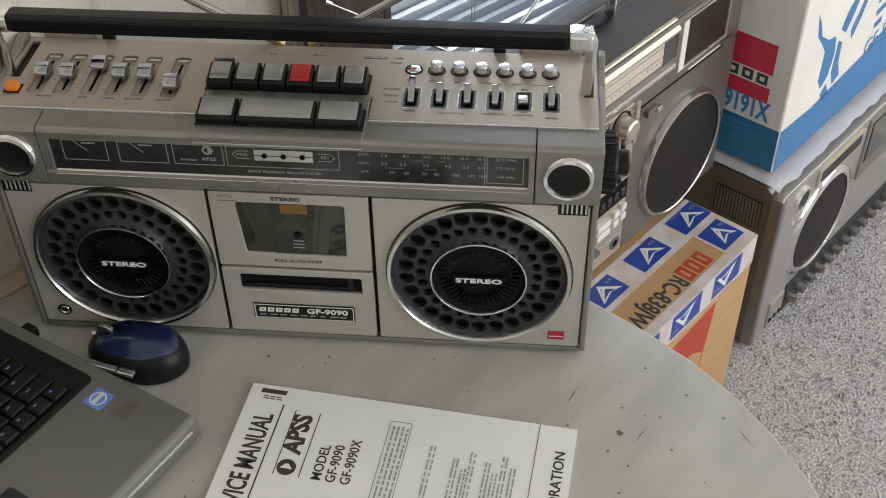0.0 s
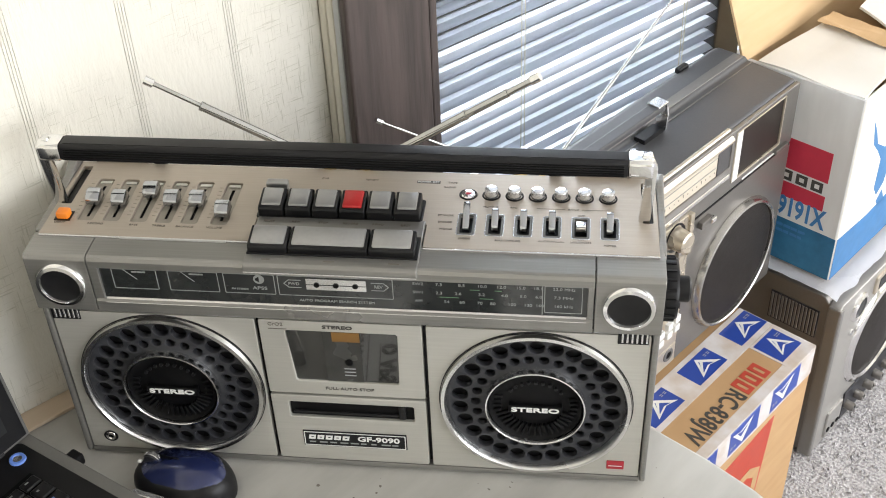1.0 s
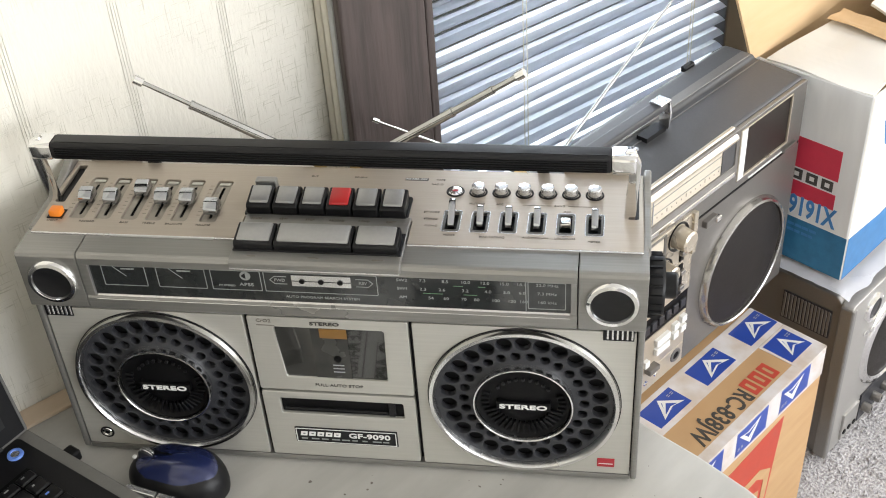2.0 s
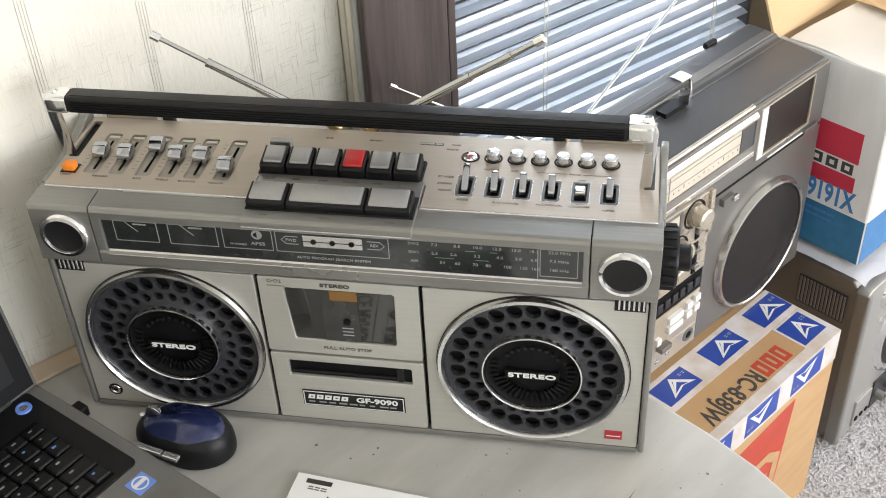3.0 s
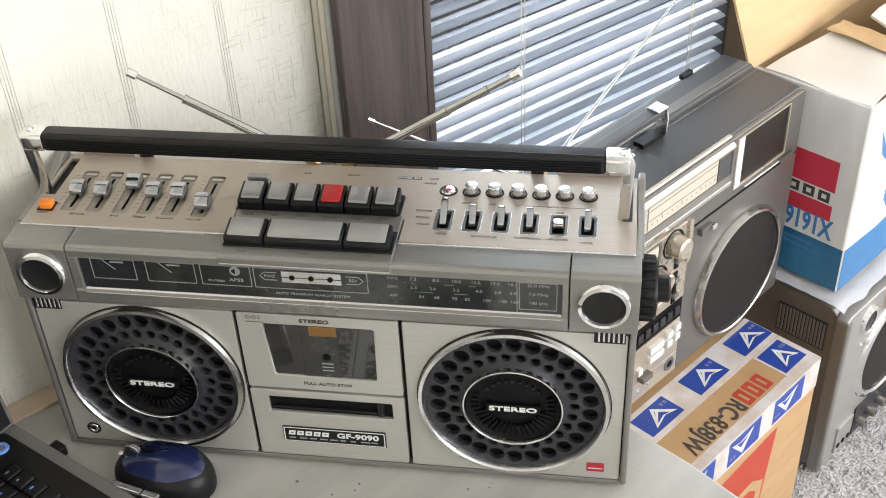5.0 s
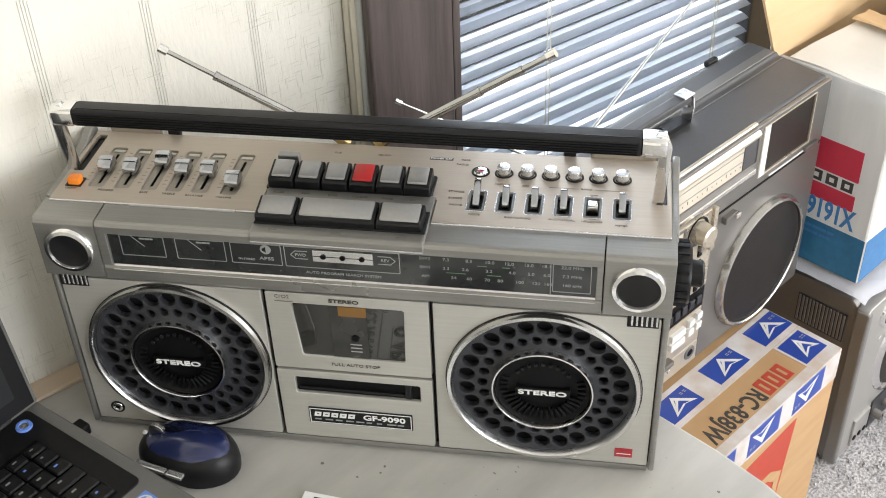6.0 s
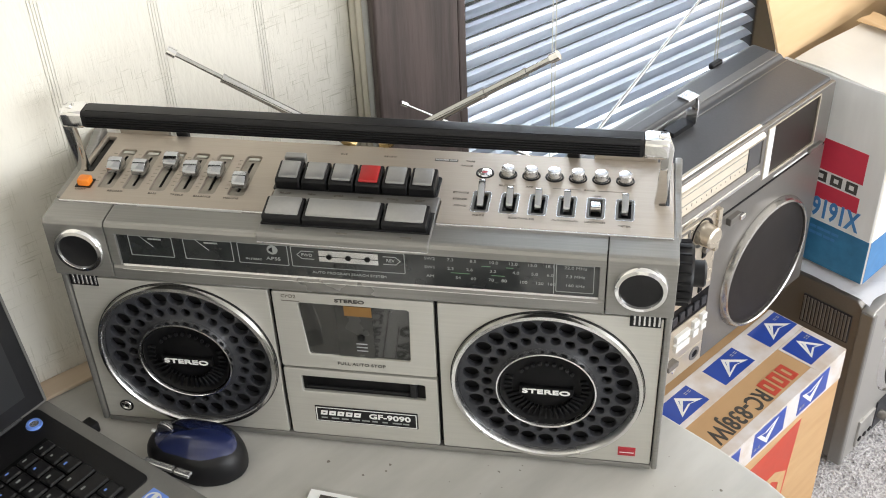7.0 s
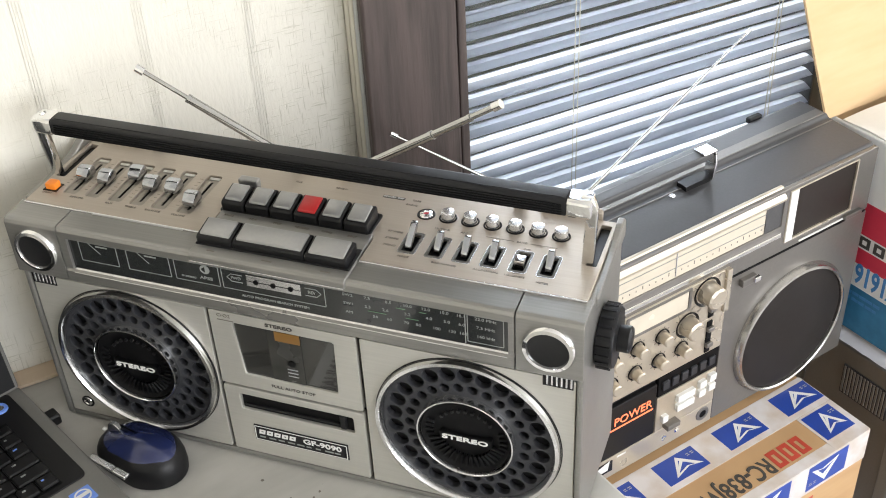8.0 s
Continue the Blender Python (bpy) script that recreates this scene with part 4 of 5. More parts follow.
def telescopic(parent, p, q, radii, tip=0.0042):
    """A telescopic aerial of stepped tubes with a knob at its end."""
    p, q = Vector(p), Vector(q)
    n = len(radii)
    cuts = {2: [0, 0.74, 1.0], 3: [0, 0.62, 0.86, 1.0], 4: [0, 0.52, 0.74, 0.9, 1.0]}[n]
    d = (q - p).normalized()
    for i, r in enumerate(radii):
        a, b = p.lerp(q, cuts[i]), p.lerp(q, cuts[i + 1])
        if (b - a).length < 0.001:
            continue
        part("aerial_tube", rod(a, b, r, seg=14), AERIAL, parent, "", True)
        part("aerial_collar", rod(b - d * 0.003, b, r * 1.08, seg=14), AERIAL, parent, "", True)
    part("aerial_tip", rod(q - d * 0.001, q + d * 0.007, tip, seg=16), CHROME, parent, "", True)
    part("aerial_joint", turned([(0, -0.006), (0.0045, -0.005), (0.006, 0), (0.0045, 0.006), (0.0025, 0.012), (0, 0.012)], Matrix.Translation(p) @ d.to_track_quat("Z", "Y").to_matrix().to_4x4(), 16), BRASS, parent, "brass aerial joint", True)


telescopic(gf, (-0.029, 0.134, 0.988), (-0.170, 0.112, 1.082), (0.0040, 0.0021))
telescopic(gf, (0.004, 0.134, 0.988), (0.151, 0.130, 1.083), (0.0040, 0.0034, 0.0027))

# ---- the grey radio recorder on the carton, behind ----
BT = 0.462                                # the recorder's foot, in its own frame
SHELF = ROOM @ Matrix.Translation((-0.003, 0, 0.016))
jr = thing("radio_recorder", SHELF, (0.525, 0.07, BT), "graphite grey radio recorder standing on a brown carton by the blinds", "boombox")
X0, X1, JT = 0.265, 0.79, 0.79
prof = [(0.004, BT + 0.006), (0.004, JT - 0.004), (0.008, JT), (0.076, JT + 0.003), (0.080, JT + 0.007), (0.122, JT + 0.006), (0.134, JT - 0.004), (0.138, BT + 0.006)]
part("body", prism(prof, "x", X0, X1, 0.002), JGREY, jr)
for x in (X0 + 0.04, X1 - 0.04):
    for y in (0.02, 0.115):
        part("foot", cyl(pose(x, y, BT), 0.009, 0.008, 0.001, 16), BLACK, jr)
part("top_strip", box(X0 + 0.004, X1 - 0.004, 0.0815, 0.0955, JT + 0.006, JT + 0.0078, 0.0005, 1), JSILVER, jr, "pale strip along the top")
part("top_line", box(X0 + 0.002, X1 - 0.002, 0.068, 0.0695, JT + 0.0022, JT + 0.0036), JSILVER, jr)
# front pieces
part("front_upper", plate([rrect(X0, X1, 0.698, 0.7885, 0.003), rrect(0.30, 0.6325, 0.737, 0.7845, 0.002), rrect(0.640, 0.7585, 0.7085, 0.7835, 0.002)], 0.006, FR(0, -0.002, 0), 0.0008), JSILVER, jr)
td = part("tuning_dial", box(0.299, 0.634, 0.0005, 0.004, 0.736, 0.7855), JDIAL, jr, "cream tuning dial")
part("dial_edge", prism([(-0.004, 0.7745), (-0.0045, 0.778), (0.004, 0.7905), (0.008, 0.7905), (0.008, 0.7745)], "x", 0.298, 0.6335, 0.0008), JBEIGE, td, "pale sloping hood over the dial")
part("dial_end", box(0.606, 0.6325, -0.0006, 0.001, 0.737, 0.7745), JGREY, td)
for i in range(34):
    x = 0.306 + i * 0.0095
    part("tick", box(x, x + 0.0009, 0.0, 0.0008, 0.7435, 0.7455 + 0.0025 * (i % 4 == 0)), GREYINK, td)
for z in (0.7505, 0.764):
    part("scale_line", box(0.305, 0.63, -0.0001, 0.0008, z, z + 0.0006), DIMPRINT, td)
part("pointer", box(0.468, 0.469, -0.0006, 0.0008, 0.739, 0.778), PALEINK, td)
part("dial_rail", box(0.29, 0.6325, -0.0045, 0.0, 0.7225, 0.729, 0.0012), CHROME, jr, "bright rail under the dial")
mt = part("meter", plate([rrect(0.6405, 0.758, 0.709, 0.783, 0.0015), rrect(0.6545, 0.7555, 0.7115, 0.7812, 0.001)], 0.003, FR(0, -0.0025, 0), 0.0004), JBEIGE, jr, "pale framed meter")
part("meter_bar", box(0.6418, 0.6538, -0.0032, -0.001, 0.7105, 0.782), WHITE, mt, "white bar beside the meter face")
part("meter_glass", box(0.652, 0.757, 0.0, 0.003, 0.7105, 0.782), METERFACE, mt, "dark brown meter face")
part("front_lower", plate([rrect(0.553, X1, BT + 0.009, 0.696, 0.003), circle(0.676, 0.563, 0.0915, 56)], 0.006, FR(0, -0.002, 0), 0.0008), JSILVER, jr)
part("slit", box(0.555, 0.786, -0.0026, 0.001, 0.6955, 0.6985), DEEP, jr)
part("slit_light", box(0.668, 0.764, -0.0035, 0.0, 0.7005, 0.7025, 0.0004, 1), WHITE, jr)
part("slide_key", box(0.745, 0.775, -0.007, -0.001, 0.7, 0.7065, 0.001), JSILVER, jr)
part("latch", box(0.572, 0.596, -0.009, -0.001, 0.678, 0.688, 0.001), JSILVER, jr)
part("latch_key", box(0.588, 0.598, -0.013, -0.006, 0.6805, 0.6875, 0.001), CHROME, jr)
d = FR(0.676, -0.002, 0.563)
part("speaker_ring", turned([(0.088, -0.004), (0.088, 0.008), (0.0895, 0.0095), (0.0925, 0.0085), (0.096, 0.002), (0.096, -0.002)], d, 64), RINGDULL, jr, "bright loudspeaker ring", True)
part("speaker_mesh", turned([(0.0885, 0.004), (0.08, 0.0062), (0.05, 0.0085), (0, 0.0095)], d, 56), JCLOTH, jr, "dark brown domed loudspeaker mesh", True)
# control panel
part("control_panel", plate([rrect(X0 + 0.001, 0.551, 0.598, 0.716, 0.002)], 0.007, FR(0, -0.0045, 0), 0.0008), JBEIGE, jr)
part("panel_edge", box(0.5445, 0.5525, -0.0085, 0.0, 0.655, 0.7165, 0.001), JBEIGE, jr)
disp = part("counter_window", plate([rrect(0.395, 0.492, 0.6835, 0.7155, 0.0015), rrect(0.399, 0.488, 0.687, 0.7125, 0.001)], 0.002, FR(0, -0.006, 0)), JSILVER, jr)
part("window_face", box(0.398, 0.487, -0.0052, -0.0046, 0.686, 0.7115), JDIAL, disp, "cream display")
for x, z, r, h in ((0.517, 0.697, 0.0165, 0.020), (0.490, 0.6610, 0.0145, 0.018), (0.451, 0.664, 0.0085, 0.014), (0.414, 0.664, 0.0085, 0.014), (0.4835, 0.629, 0.0085, 0.014), (0.448, 0.629, 0.0085, 0.014), (0.4125, 0.629, 0.0085, 0.014), (0.377, 0.664, 0.0085, 0.014), (0.377, 0.629, 0.0085, 0.014), (0.34, 0.65, 0.0085, 0.014)):
    e = FR(x, -0.0047, z)
    k = part("knob", turned([(0, 0), (r * 0.92, 0), (r * 0.82, h * 0.75), (r * 0.86, h * 0.9), (r * 0.7, h), (0, h)], e, 28), JBEIGE, jr, "champagne knob", True)
    part("knob_skirt", turned([(r, 0), (r * 1.18, 0.0018), (r * 1.2, 0), (r, -0.0005)], e, 28), BLACK, k)
    for i in range(9):
        a = radians(-50 + 35 * i)
        part("tick", box(-0.0004, 0.0004, r * 1.32, r * 1.55, 0, 0.0003), GREYINK, k).data.transform(Matrix.Translation(-BASE[jr.name]) @ e @ pose(0, 0, 0, 0, 0, math.degrees(a)) @ Matrix.Translation(BASE[jr.name]))
for z in (0.667, 0.637, 0.613):
    part("slide_switch", box(0.523, 0.531, -0.0062, -0.004, z - 0.012, z + 0.012, 0.0005, 1), DEEP, jr)
    part("switch_tab", box(0.522, 0.532, -0.010, -0.005, z - 0.002, z + 0.004, 0.0006, 1), JSILVER, jr)
cs = part("cassette_door", box(X0 + 0.002, 0.452, -0.004, 0.003, 0.507, 0.588, 0.0015), BLACK, jr, "black cassette door")
part("lettering", letters("BIG POWER", 0.017, FR(0.4, -0.0043, 0.562) @ pose(0, 0, 0, 0, 0, 0), wide=1.0, thick=0.0003), GLOWRED, cs, "glowing red BIG POWER lettering")
part("stripe", box(0.352, 0.447, -0.0046, -0.004, 0.5505, 0.5525), GLOWRED, cs)
kb = part("key_box", box(0.4545, 0.5515, -0.003, 0.003, 0.5635, 0.596, 0.001), DEEP, jr)
for i in range(6):
    part("counter_wheel", box(0.46 + i * 0.0148, 0.4705 + i * 0.0148, -0.006, -0.002, 0.573, 0.586, 0.0008, 1), GRILLE, kb)
lp = part("lower_panel", box(X0 + 0.002, 0.5515, -0.003, 0.003, BT + 0.01, 0.505, 0.001), JBEIGE, jr)
part("key_panel", box(0.4545, 0.5515, -0.003, 0.003, 0.5055, 0.5615, 0.001), JBEIGE, jr)
for x, z, w in ((0.462, 0.520, 0.009), (0.485, 0.5265, 0.028), (0.485, 0.541, 0.028), (0.5205, 0.530, 0.011), (0.5205, 0.5445, 0.011), (0.5365, 0.532, 0.011), (0.5365, 0.5475, 0.011)):
    part("key", box(x, x + w, -0.0085, -0.002, z, z + 0.0105, 0.001), WHITE, jr, "small ivory key")
part("lever", box(0.467, 0.488, -0.013, -0.002, 0.507, 0.515, 0.0012), JSILVER, jr)
sk = part("socket", turned([(0.005, -0.002), (0.006, 0.0015), (0.010, 0.0012), (0.0108, 0)], FR(0.535, -0.003, 0.492), 28), JSILVER, jr, "dark headphone socket", True)
part("socket_hole", cyl(FR(0.535, -0.003, 0.492), 0.0058, 0.0006), DEEP, sk)
for x, z in ((0.471, 0.487), (0.492, 0.489)):
    part("socket", turned([(0.0015, 0), (0.002, 0.0012), (0.0042, 0.0008), (0.0045, 0)], FR(x, -0.003, z), 18), CHROME, jr, "", True)
bm_ = part("brand_plate", box(0.352, 0.388, -0.0042, -0.002, 0.483, 0.5, 0.0006, 1), BLACK, jr, "small black plate with a pale mark")
part("brand_mark", plate([[(0.357, 0.487), (0.363, 0.496), (0.383, 0.502), (0.38, 0.4875)]], 0.0003, FR(0, -0.0045, 0)), WHITE, bm_)
for x, w in ((0.395, 0.014),):
    part("printed_bar", box(x, x + w, -0.0033, -0.0028, 0.499, 0.5015), WHITE, lp)
# folded handle, lugs and aerials
hd = part("handle", box(0.27, 0.574, 0.060, 0.076, 0.822, 0.831, 0.002), JGREY, jr, "grey folding handle with a chrome end")
part("handle_end", box(0.558, 0.5785, 0.059, 0.077, 0.8305, 0.8335, 0.001), CHROME, hd)
part("handle_arm", sweep([(0.5765, 0.068, 0.8325), (0.579, 0.068, 0.825), (0.5785, 0.066, 0.814), (0.573, 0.064, 0.7945)], 0.016, 0.003, 0.0006, (1, 0, 0.2)), CHROME, hd, "chrome handle arm", True)
part("handle_well", box(0.535, 0.573, 0.0605, 0.0755, JT + 0.000, JT + 0.0085), BLACK, jr)
part("screw", cyl(pose(0.517, 0.0635, JT + 0.0022), 0.004, 0.0012, 0.0004, 14), SILVER, jr)
part("catch", box(0.70, 0.722, 0.123, 0.131, JT + 0.002, JT + 0.010, 0.002), BLACK, jr)
telescopic(jr, (0.402, 0.104, 0.80), (0.653, 0.104, 0.938), (0.0022, 0.0019, 0.0016, 0.0013), 0.0022)
telescopic(jr, (0.385, 0.125, 0.80), (0.233, 0.187, 0.918), (0.0021, 0.0018, 0.0015, 0.0012), 0.0030)

# ---- brown carton under it ----
cb = thing("carton", ROOM, (0.44, 0.02, FLOOR), "brown cardboard carton sealed with blue-printed tape, standing on the carpet", "box", "cartons")
CX0, CX1, CY0, CY1, CT = 0.16, 0.706, -0.126, 0.16, 0.478
part("side", box(CX0, CX1, CY0, CY0 + 0.004, FLOOR, CT - 0.004, 0.0012, 1), CARD, cb)
part("side", box(CX0, CX1, CY1 - 0.004, CY1, FLOOR, CT - 0.004, 0.0012, 1), CARD, cb)
part("end", box(CX0 + 0.001, CX0 + 0.005, CY0 + 0.004, CY1 - 0.004, FLOOR, CT - 0.004), CARD, cb)
part("end", box(CX1 - 0.005, CX1 - 0.001, CY0 + 0.004, CY1 - 0.004, FLOOR, CT - 0.004), CARD, cb)
part("flap", box(CX0 + 0.0005, CX1 - 0.0005, CY0 + 0.0005, CY1 - 0.001, CT - 0.004, CT - 0.0008, 0.0012, 1), CARD, cb, "closed brown top flap")
tp = part("tape", box(CX0 + 0.001, CX1 + 0.0004, -0.0605, -0.0075, CT - 0.0008, CT - 0.0002), TAPE, cb, "clear glossy tape with blue patches")
tq = part("tape", box(CX1 - 0.062, CX1 + 0.0006, CY0 - 0.0002, -0.061, CT - 0.0008, CT - 0.0003), TAPE, cb)
tr = part("tape", box(CX0 + 0.001, CX1 + 0.0003, CY0 - 0.0007, CY0, CT - 0.052, CT - 0.0009), TAPE, cb, "clear glossy tape folded over the edge")
part("tape", box(CX0 + 0.001, CX1 + 0.0003, CY0, CY0 + 0.014, CT - 0.0008, CT - 0.0004), TAPE, cb)


def patch(m, w, h, parent):
    p = part("printed_patch", plate([[(0, 0), (w, 0), (w, h), (0, h)]], 0.0003, m), NAVY, parent, "blue patch with a white triangle mark")
    o = [(w * 0.76, h * 0.86), (w * 0.46, h * 0.10), (w * 0.08, h * 0.80), (w * 0.36, h * 0.66)]
    cx, cy = w * 0.46, h * 0.55
    part("mark", plate([o, [(cx + (a - cx) * 0.60, cy + (b - cy) * 0.60) for a, b in o]], 0.0002, m @ pose(0, 0, 0.0003)), WHITE, p)
    part("mark", plate([[(w * 0.70, h * 0.80), (w * 0.44, h * 0.30), (w * 0.40, h * 0.40)]], 0.0002, m @ pose(0, 0, 0.0003)), WHITE, p)
    part("printed_bars", bars(m @ pose(w * 0.06, h * 0.30, 0.0002), 2, w * 0.22, h * 0.03, h * 0.07, 4, 2), PALEINK, p)


for a in (0.236, 0.337, 0.438, 0.539, 0.640):
    w = 0.0655
    patch(TOP(a + w, -0.015, CT - 0.0001, 180), w, 0.037, tp)
patch(TOP(CX1 - 0.008, -0.0645, CT - 0.0001, 180), 0.05, 0.045, tq)
for a in (0.191, 0.292, 0.394, 0.495, 0.597):
    patch(FR(a, CY0 - 0.0009, CT - 0.047), 0.071, 0.042, tr)
part("lettering", letters("RC-838JW", 0.036, TOP(0.563, -0.095, CT - 0.0004, 180), "LEFT", wide=0.72, bold=0.02), INK, cb, "black RC-838JW lettering")
for x in (0.612, 0.592, 0.572):
    mark = [[(0, 0), (0.016, 0), (0.016, 0.028), (0, 0.028)], [(0.0055, 0.006), (0.0105, 0.006), (0.0105, 0.022), (0.0055, 0.022)]]
    part("brand_mark", plate(mark, 0.0003, TOP(x + 0.010, -0.080, CT - 0.0003, 180)), ORANGERED, cb, "red brand mark in plain shapes")
tri = part("brand_triangle", plate([[(0.616, 0.414), (0.597, 0.25), (0.40, 0.395)]], 0.0004, FR(0, CY0 - 0.0003, 0)), ORANGERED, cb, "large red triangle mark")
for pts in ([(0.50, 0.325), (0.512, 0.34), (0.57, 0.345), (0.60, 0.325), (0.595, 0.27), (0.58, 0.262), (0.584, 0.315), (0.565, 0.33), (0.52, 0.326)],
            [(0.53, 0.30), (0.545, 0.31), (0.575, 0.30), (0.572, 0.25), (0.56, 0.235), (0.557, 0.285)], [(0.455, 0.30), (0.475, 0.315), (0.53, 0.25), (0.515, 0.235)]):
    part("mark", plate([pts], 0.0003, FR(0, CY0 - 0.0008, 0)), CARD, tri)

# ---- the big grey recorder on the carpet ----
CARPETED = ROOM @ Matrix.Translation((0.835, -0.112, FLOOR)) @ Matrix.Scale(0.925, 4) @ Matrix.Translation((-0.948, 0.07, 0))
gr = thing("radio_recorder", CARPETED, (1.25, 0.02, 0), "large silver grey radio recorder standing on the carpet", "boombox")
GX0, GX1, GF_, GB, GT = 0.9155, 1.56, -0.07, 0.115, 0.346
part("body", prism([(GF_ + 0.012, 0.008), (GB, 0.008), (GB, GT - 0.01), (GB - 0.012, GT), (GF_ + 0.03, GT), (GF_ + 0.012, GT - 0.018)], "x", GX0 + 0.004, GX1 - 0.004, 0.003), JSILVER, gr)
bez = [rrect(GX0, GX1, 0.006, GT - 0.006, 0.012, 5)]
bez.append(circle(1.092, 0.186, 0.098, 48))
part("front_panel", plate(bez, 0.02, FR(0, GF_, 0), 0.002), GRFRONT, gr)
part("front_edge", box(GX0 - 0.001, GX0 + 0.012, GF_ - 0.003, GF_ + 0.02, 0.008, GT - 0.012, 0.003), CASE, gr)
for s in (1.0, 1.4):
    for y in (-0.03, 0.09):
        part("foot", cyl(pose(s, y, 0), 0.012, 0.01, 0.001, 16), BLACK, gr)
for i in range(14):
    y = 0.043 - i * 0.0059
    part("vent_rib", box(GX0 + 0.001, GX0 + 0.0052, y - 0.0019, y + 0.0019, 0.262, 0.312, 0.0005, 1), JSILVER, gr)
part("vent_bed", box(GX0 + 0.002, GX0 + 0.0046, -0.0375, 0.0465, 0.260, 0.314), GRILLE, gr)
d = FR(1.092, GF_, 0.186)
part("speaker_ring", turned([(0.09, -0.01), (0.09, 0.004), (0.094, 0.007), (0.103, 0.004), (0.106, 0)], d, 56), CHROME, gr, "chrome loudspeaker ring", True)
part("speaker_mesh", turned([(0.0905, 0.001), (0.06, 0.004), (0, 0.005)], d, 48), JCLOTH, gr, "dark loudspeaker mesh", True)
d = FR(0.99, GF_, 0.296)
part("tweeter", turned([(0.018, -0.004), (0.018, 0.004), (0.021, 0.006), (0.026, 0.003), (0.027, 0)], d, 40), CHROME, gr, "small tweeter with a chrome ring", True)
part("tweeter_mesh", turned([(0.0182, 0.001), (0, 0.003)], d, 32), GRILLE, gr, "", True)
for x, z in ((1.0, 0.245), (0.978, 0.25)):
    part("screw", cyl(FR(x, GF_, z), 0.006, 0.003, 0.001, 16), CHROME, gr)
part("cassette_door", box(1.035, 1.195, GF_ - 0.004, GF_ + 0.002, 0.293, 0.328, 0.002), JBEIGE, gr)
part("cassette_window", box(1.045, 1.185, GF_ - 0.005, GF_ - 0.002, 0.3, 0.321, 0.001), GRILLE, gr)
part("cassette_door", box(1.215, 1.43, GF_ - 0.004, GF_ + 0.002, 0.2, 0.33, 0.003), CASE, gr)
part("cassette_window", box(1.225, 1.42, GF_ - 0.006, GF_ - 0.002, 0.235, 0.322, 0.002), DIAL, gr)
part("lower_panel", box(0.962, 1.012, GF_ - 0.004, GF_ + 0.002, 0.018, 0.076, 0.001), GRFRONT, gr, "pale socket panel")
for i in range(3):
    part("socket", cyl(FR(0.97 + i * 0.016, GF_ - 0.004, 0.034), 0.005, 0.0015, 0.0003, 16), DEEP, gr)
part("control_strip", box(1.018, 1.54, GF_ - 0.003, GF_ + 0.002, 0.02, 0.082, 0.001), GRILLE, gr, "dark control strip")
for i in range(15):
    x = 1.03 + i * 0.034
    k = part("knob", turned([(0, 0), (0.0085, 0), (0.0085, 0.012), (0.007, 0.016), (0, 0.016)], FR(x, GF_ - 0.003, 0.05), 18), JSILVER, gr, "", True)
    part("knob_line", box(x - 0.0008, x + 0.0008, GF_ - 0.0196, GF_ - 0.0185, 0.05, 0.057), DEEP, k)

STACK = ROOM @ Matrix.Translation((0.81, -0.083, 0.502)) @ Matrix.Scale(0.902, 4) @ Matrix.Translation((-0.984, 0.018, -0.352))
# crumpled plastic sheet between the recorder and the carton
own = bmesh.new()
rng = random.Random(9)
nx, ny = 48, 22
grid = []
for j in range(ny):
    row = []
    for i in range(nx):
        x, y = 0.966 + (1.53 - 0.966) * i / (nx - 1), -0.045 + 0.165 * j / (ny - 1)
        e = max(0, 2 - j) * 0.004 + max(0, 1 - i) * 0.003
        z = 0.3445 + 0.004 * abs(noise.noise((x * 28, y * 28, 0.3))) - e
        row.append(own.verts.new((x + 0.006 * noise.noise((y * 30, 2, 1)), y + 0.008 * noise.noise((x * 25, 5, 1)), z)))
    grid.append(row)
for j in range(ny - 1):
    for i in range(nx - 1):
        own.faces.new((grid[j][i], grid[j][i + 1], grid[j + 1][i + 1], grid[j + 1][i]))
bmesh.ops.solidify(own, geom=own.faces[:], thickness=0.006)
solo("plastic_sheet", own, PLASTICBAG, STACK, "crumpled white plastic sheet lying under a carton", "plastic sheet", smooth=True)

# ---- white carton on the big recorder ----
wc = thing("carton", STACK, (1.2, 0.1, 0.352), "worn white carton with red and blue print and open flaps", "box", "cartons")
WX0, WX1, WY0, WY1, WZ0, WZ1 = 0.984, 1.54, -0.018, 0.176, 0.352, 0.678
part("end", box(WX0, WX0 + 0.005, WY0 + 0.0015, WY1 - 0.001, WZ0, WZ1, 0.0015, 1), GREYCARD, wc, "scuffed grey-white end panel")
part("side", box(WX0 + 0.001, WX1, WY0, WY0 + 0.005, WZ0, WZ1, 0.0015, 1), WHITECARD, wc)
part("side", box(WX0 + 0.001, WX1, WY1 - 0.005, WY1, WZ0, WZ1, 0.0015, 1), CARDIN, wc)
part("end", box(WX1 - 0.005, WX1, WY0 + 0.005, WY1 - 0.005, WZ0, WZ1), CARDIN, wc)
part("bottom", box(WX0 + 0.005, WX1 - 0.005, WY0 + 0.005, WY1 - 0.005, WZ0, WZ0 + 0.004), CARDIN, wc)
e = LEFT(WX0 - 0.0004, 0, 0)
part("blue_band", plate([[(-WY1 + 0.002, WZ0 + 0.001), (-WY0 - 0.002, WZ0 + 0.001), (-WY0 - 0.002, 0.432), (-WY1 + 0.002, 0.432)]], 0.0004, e), TEAL, wc, "teal blue band round the foot")
part("printed_square", plate([[(-0.17, 0.523), (-0.0136, 0.523), (-0.0136, 0.576), (-0.17, 0.576)]], 0.0004, e), REDPRINT, wc, "red printed square")
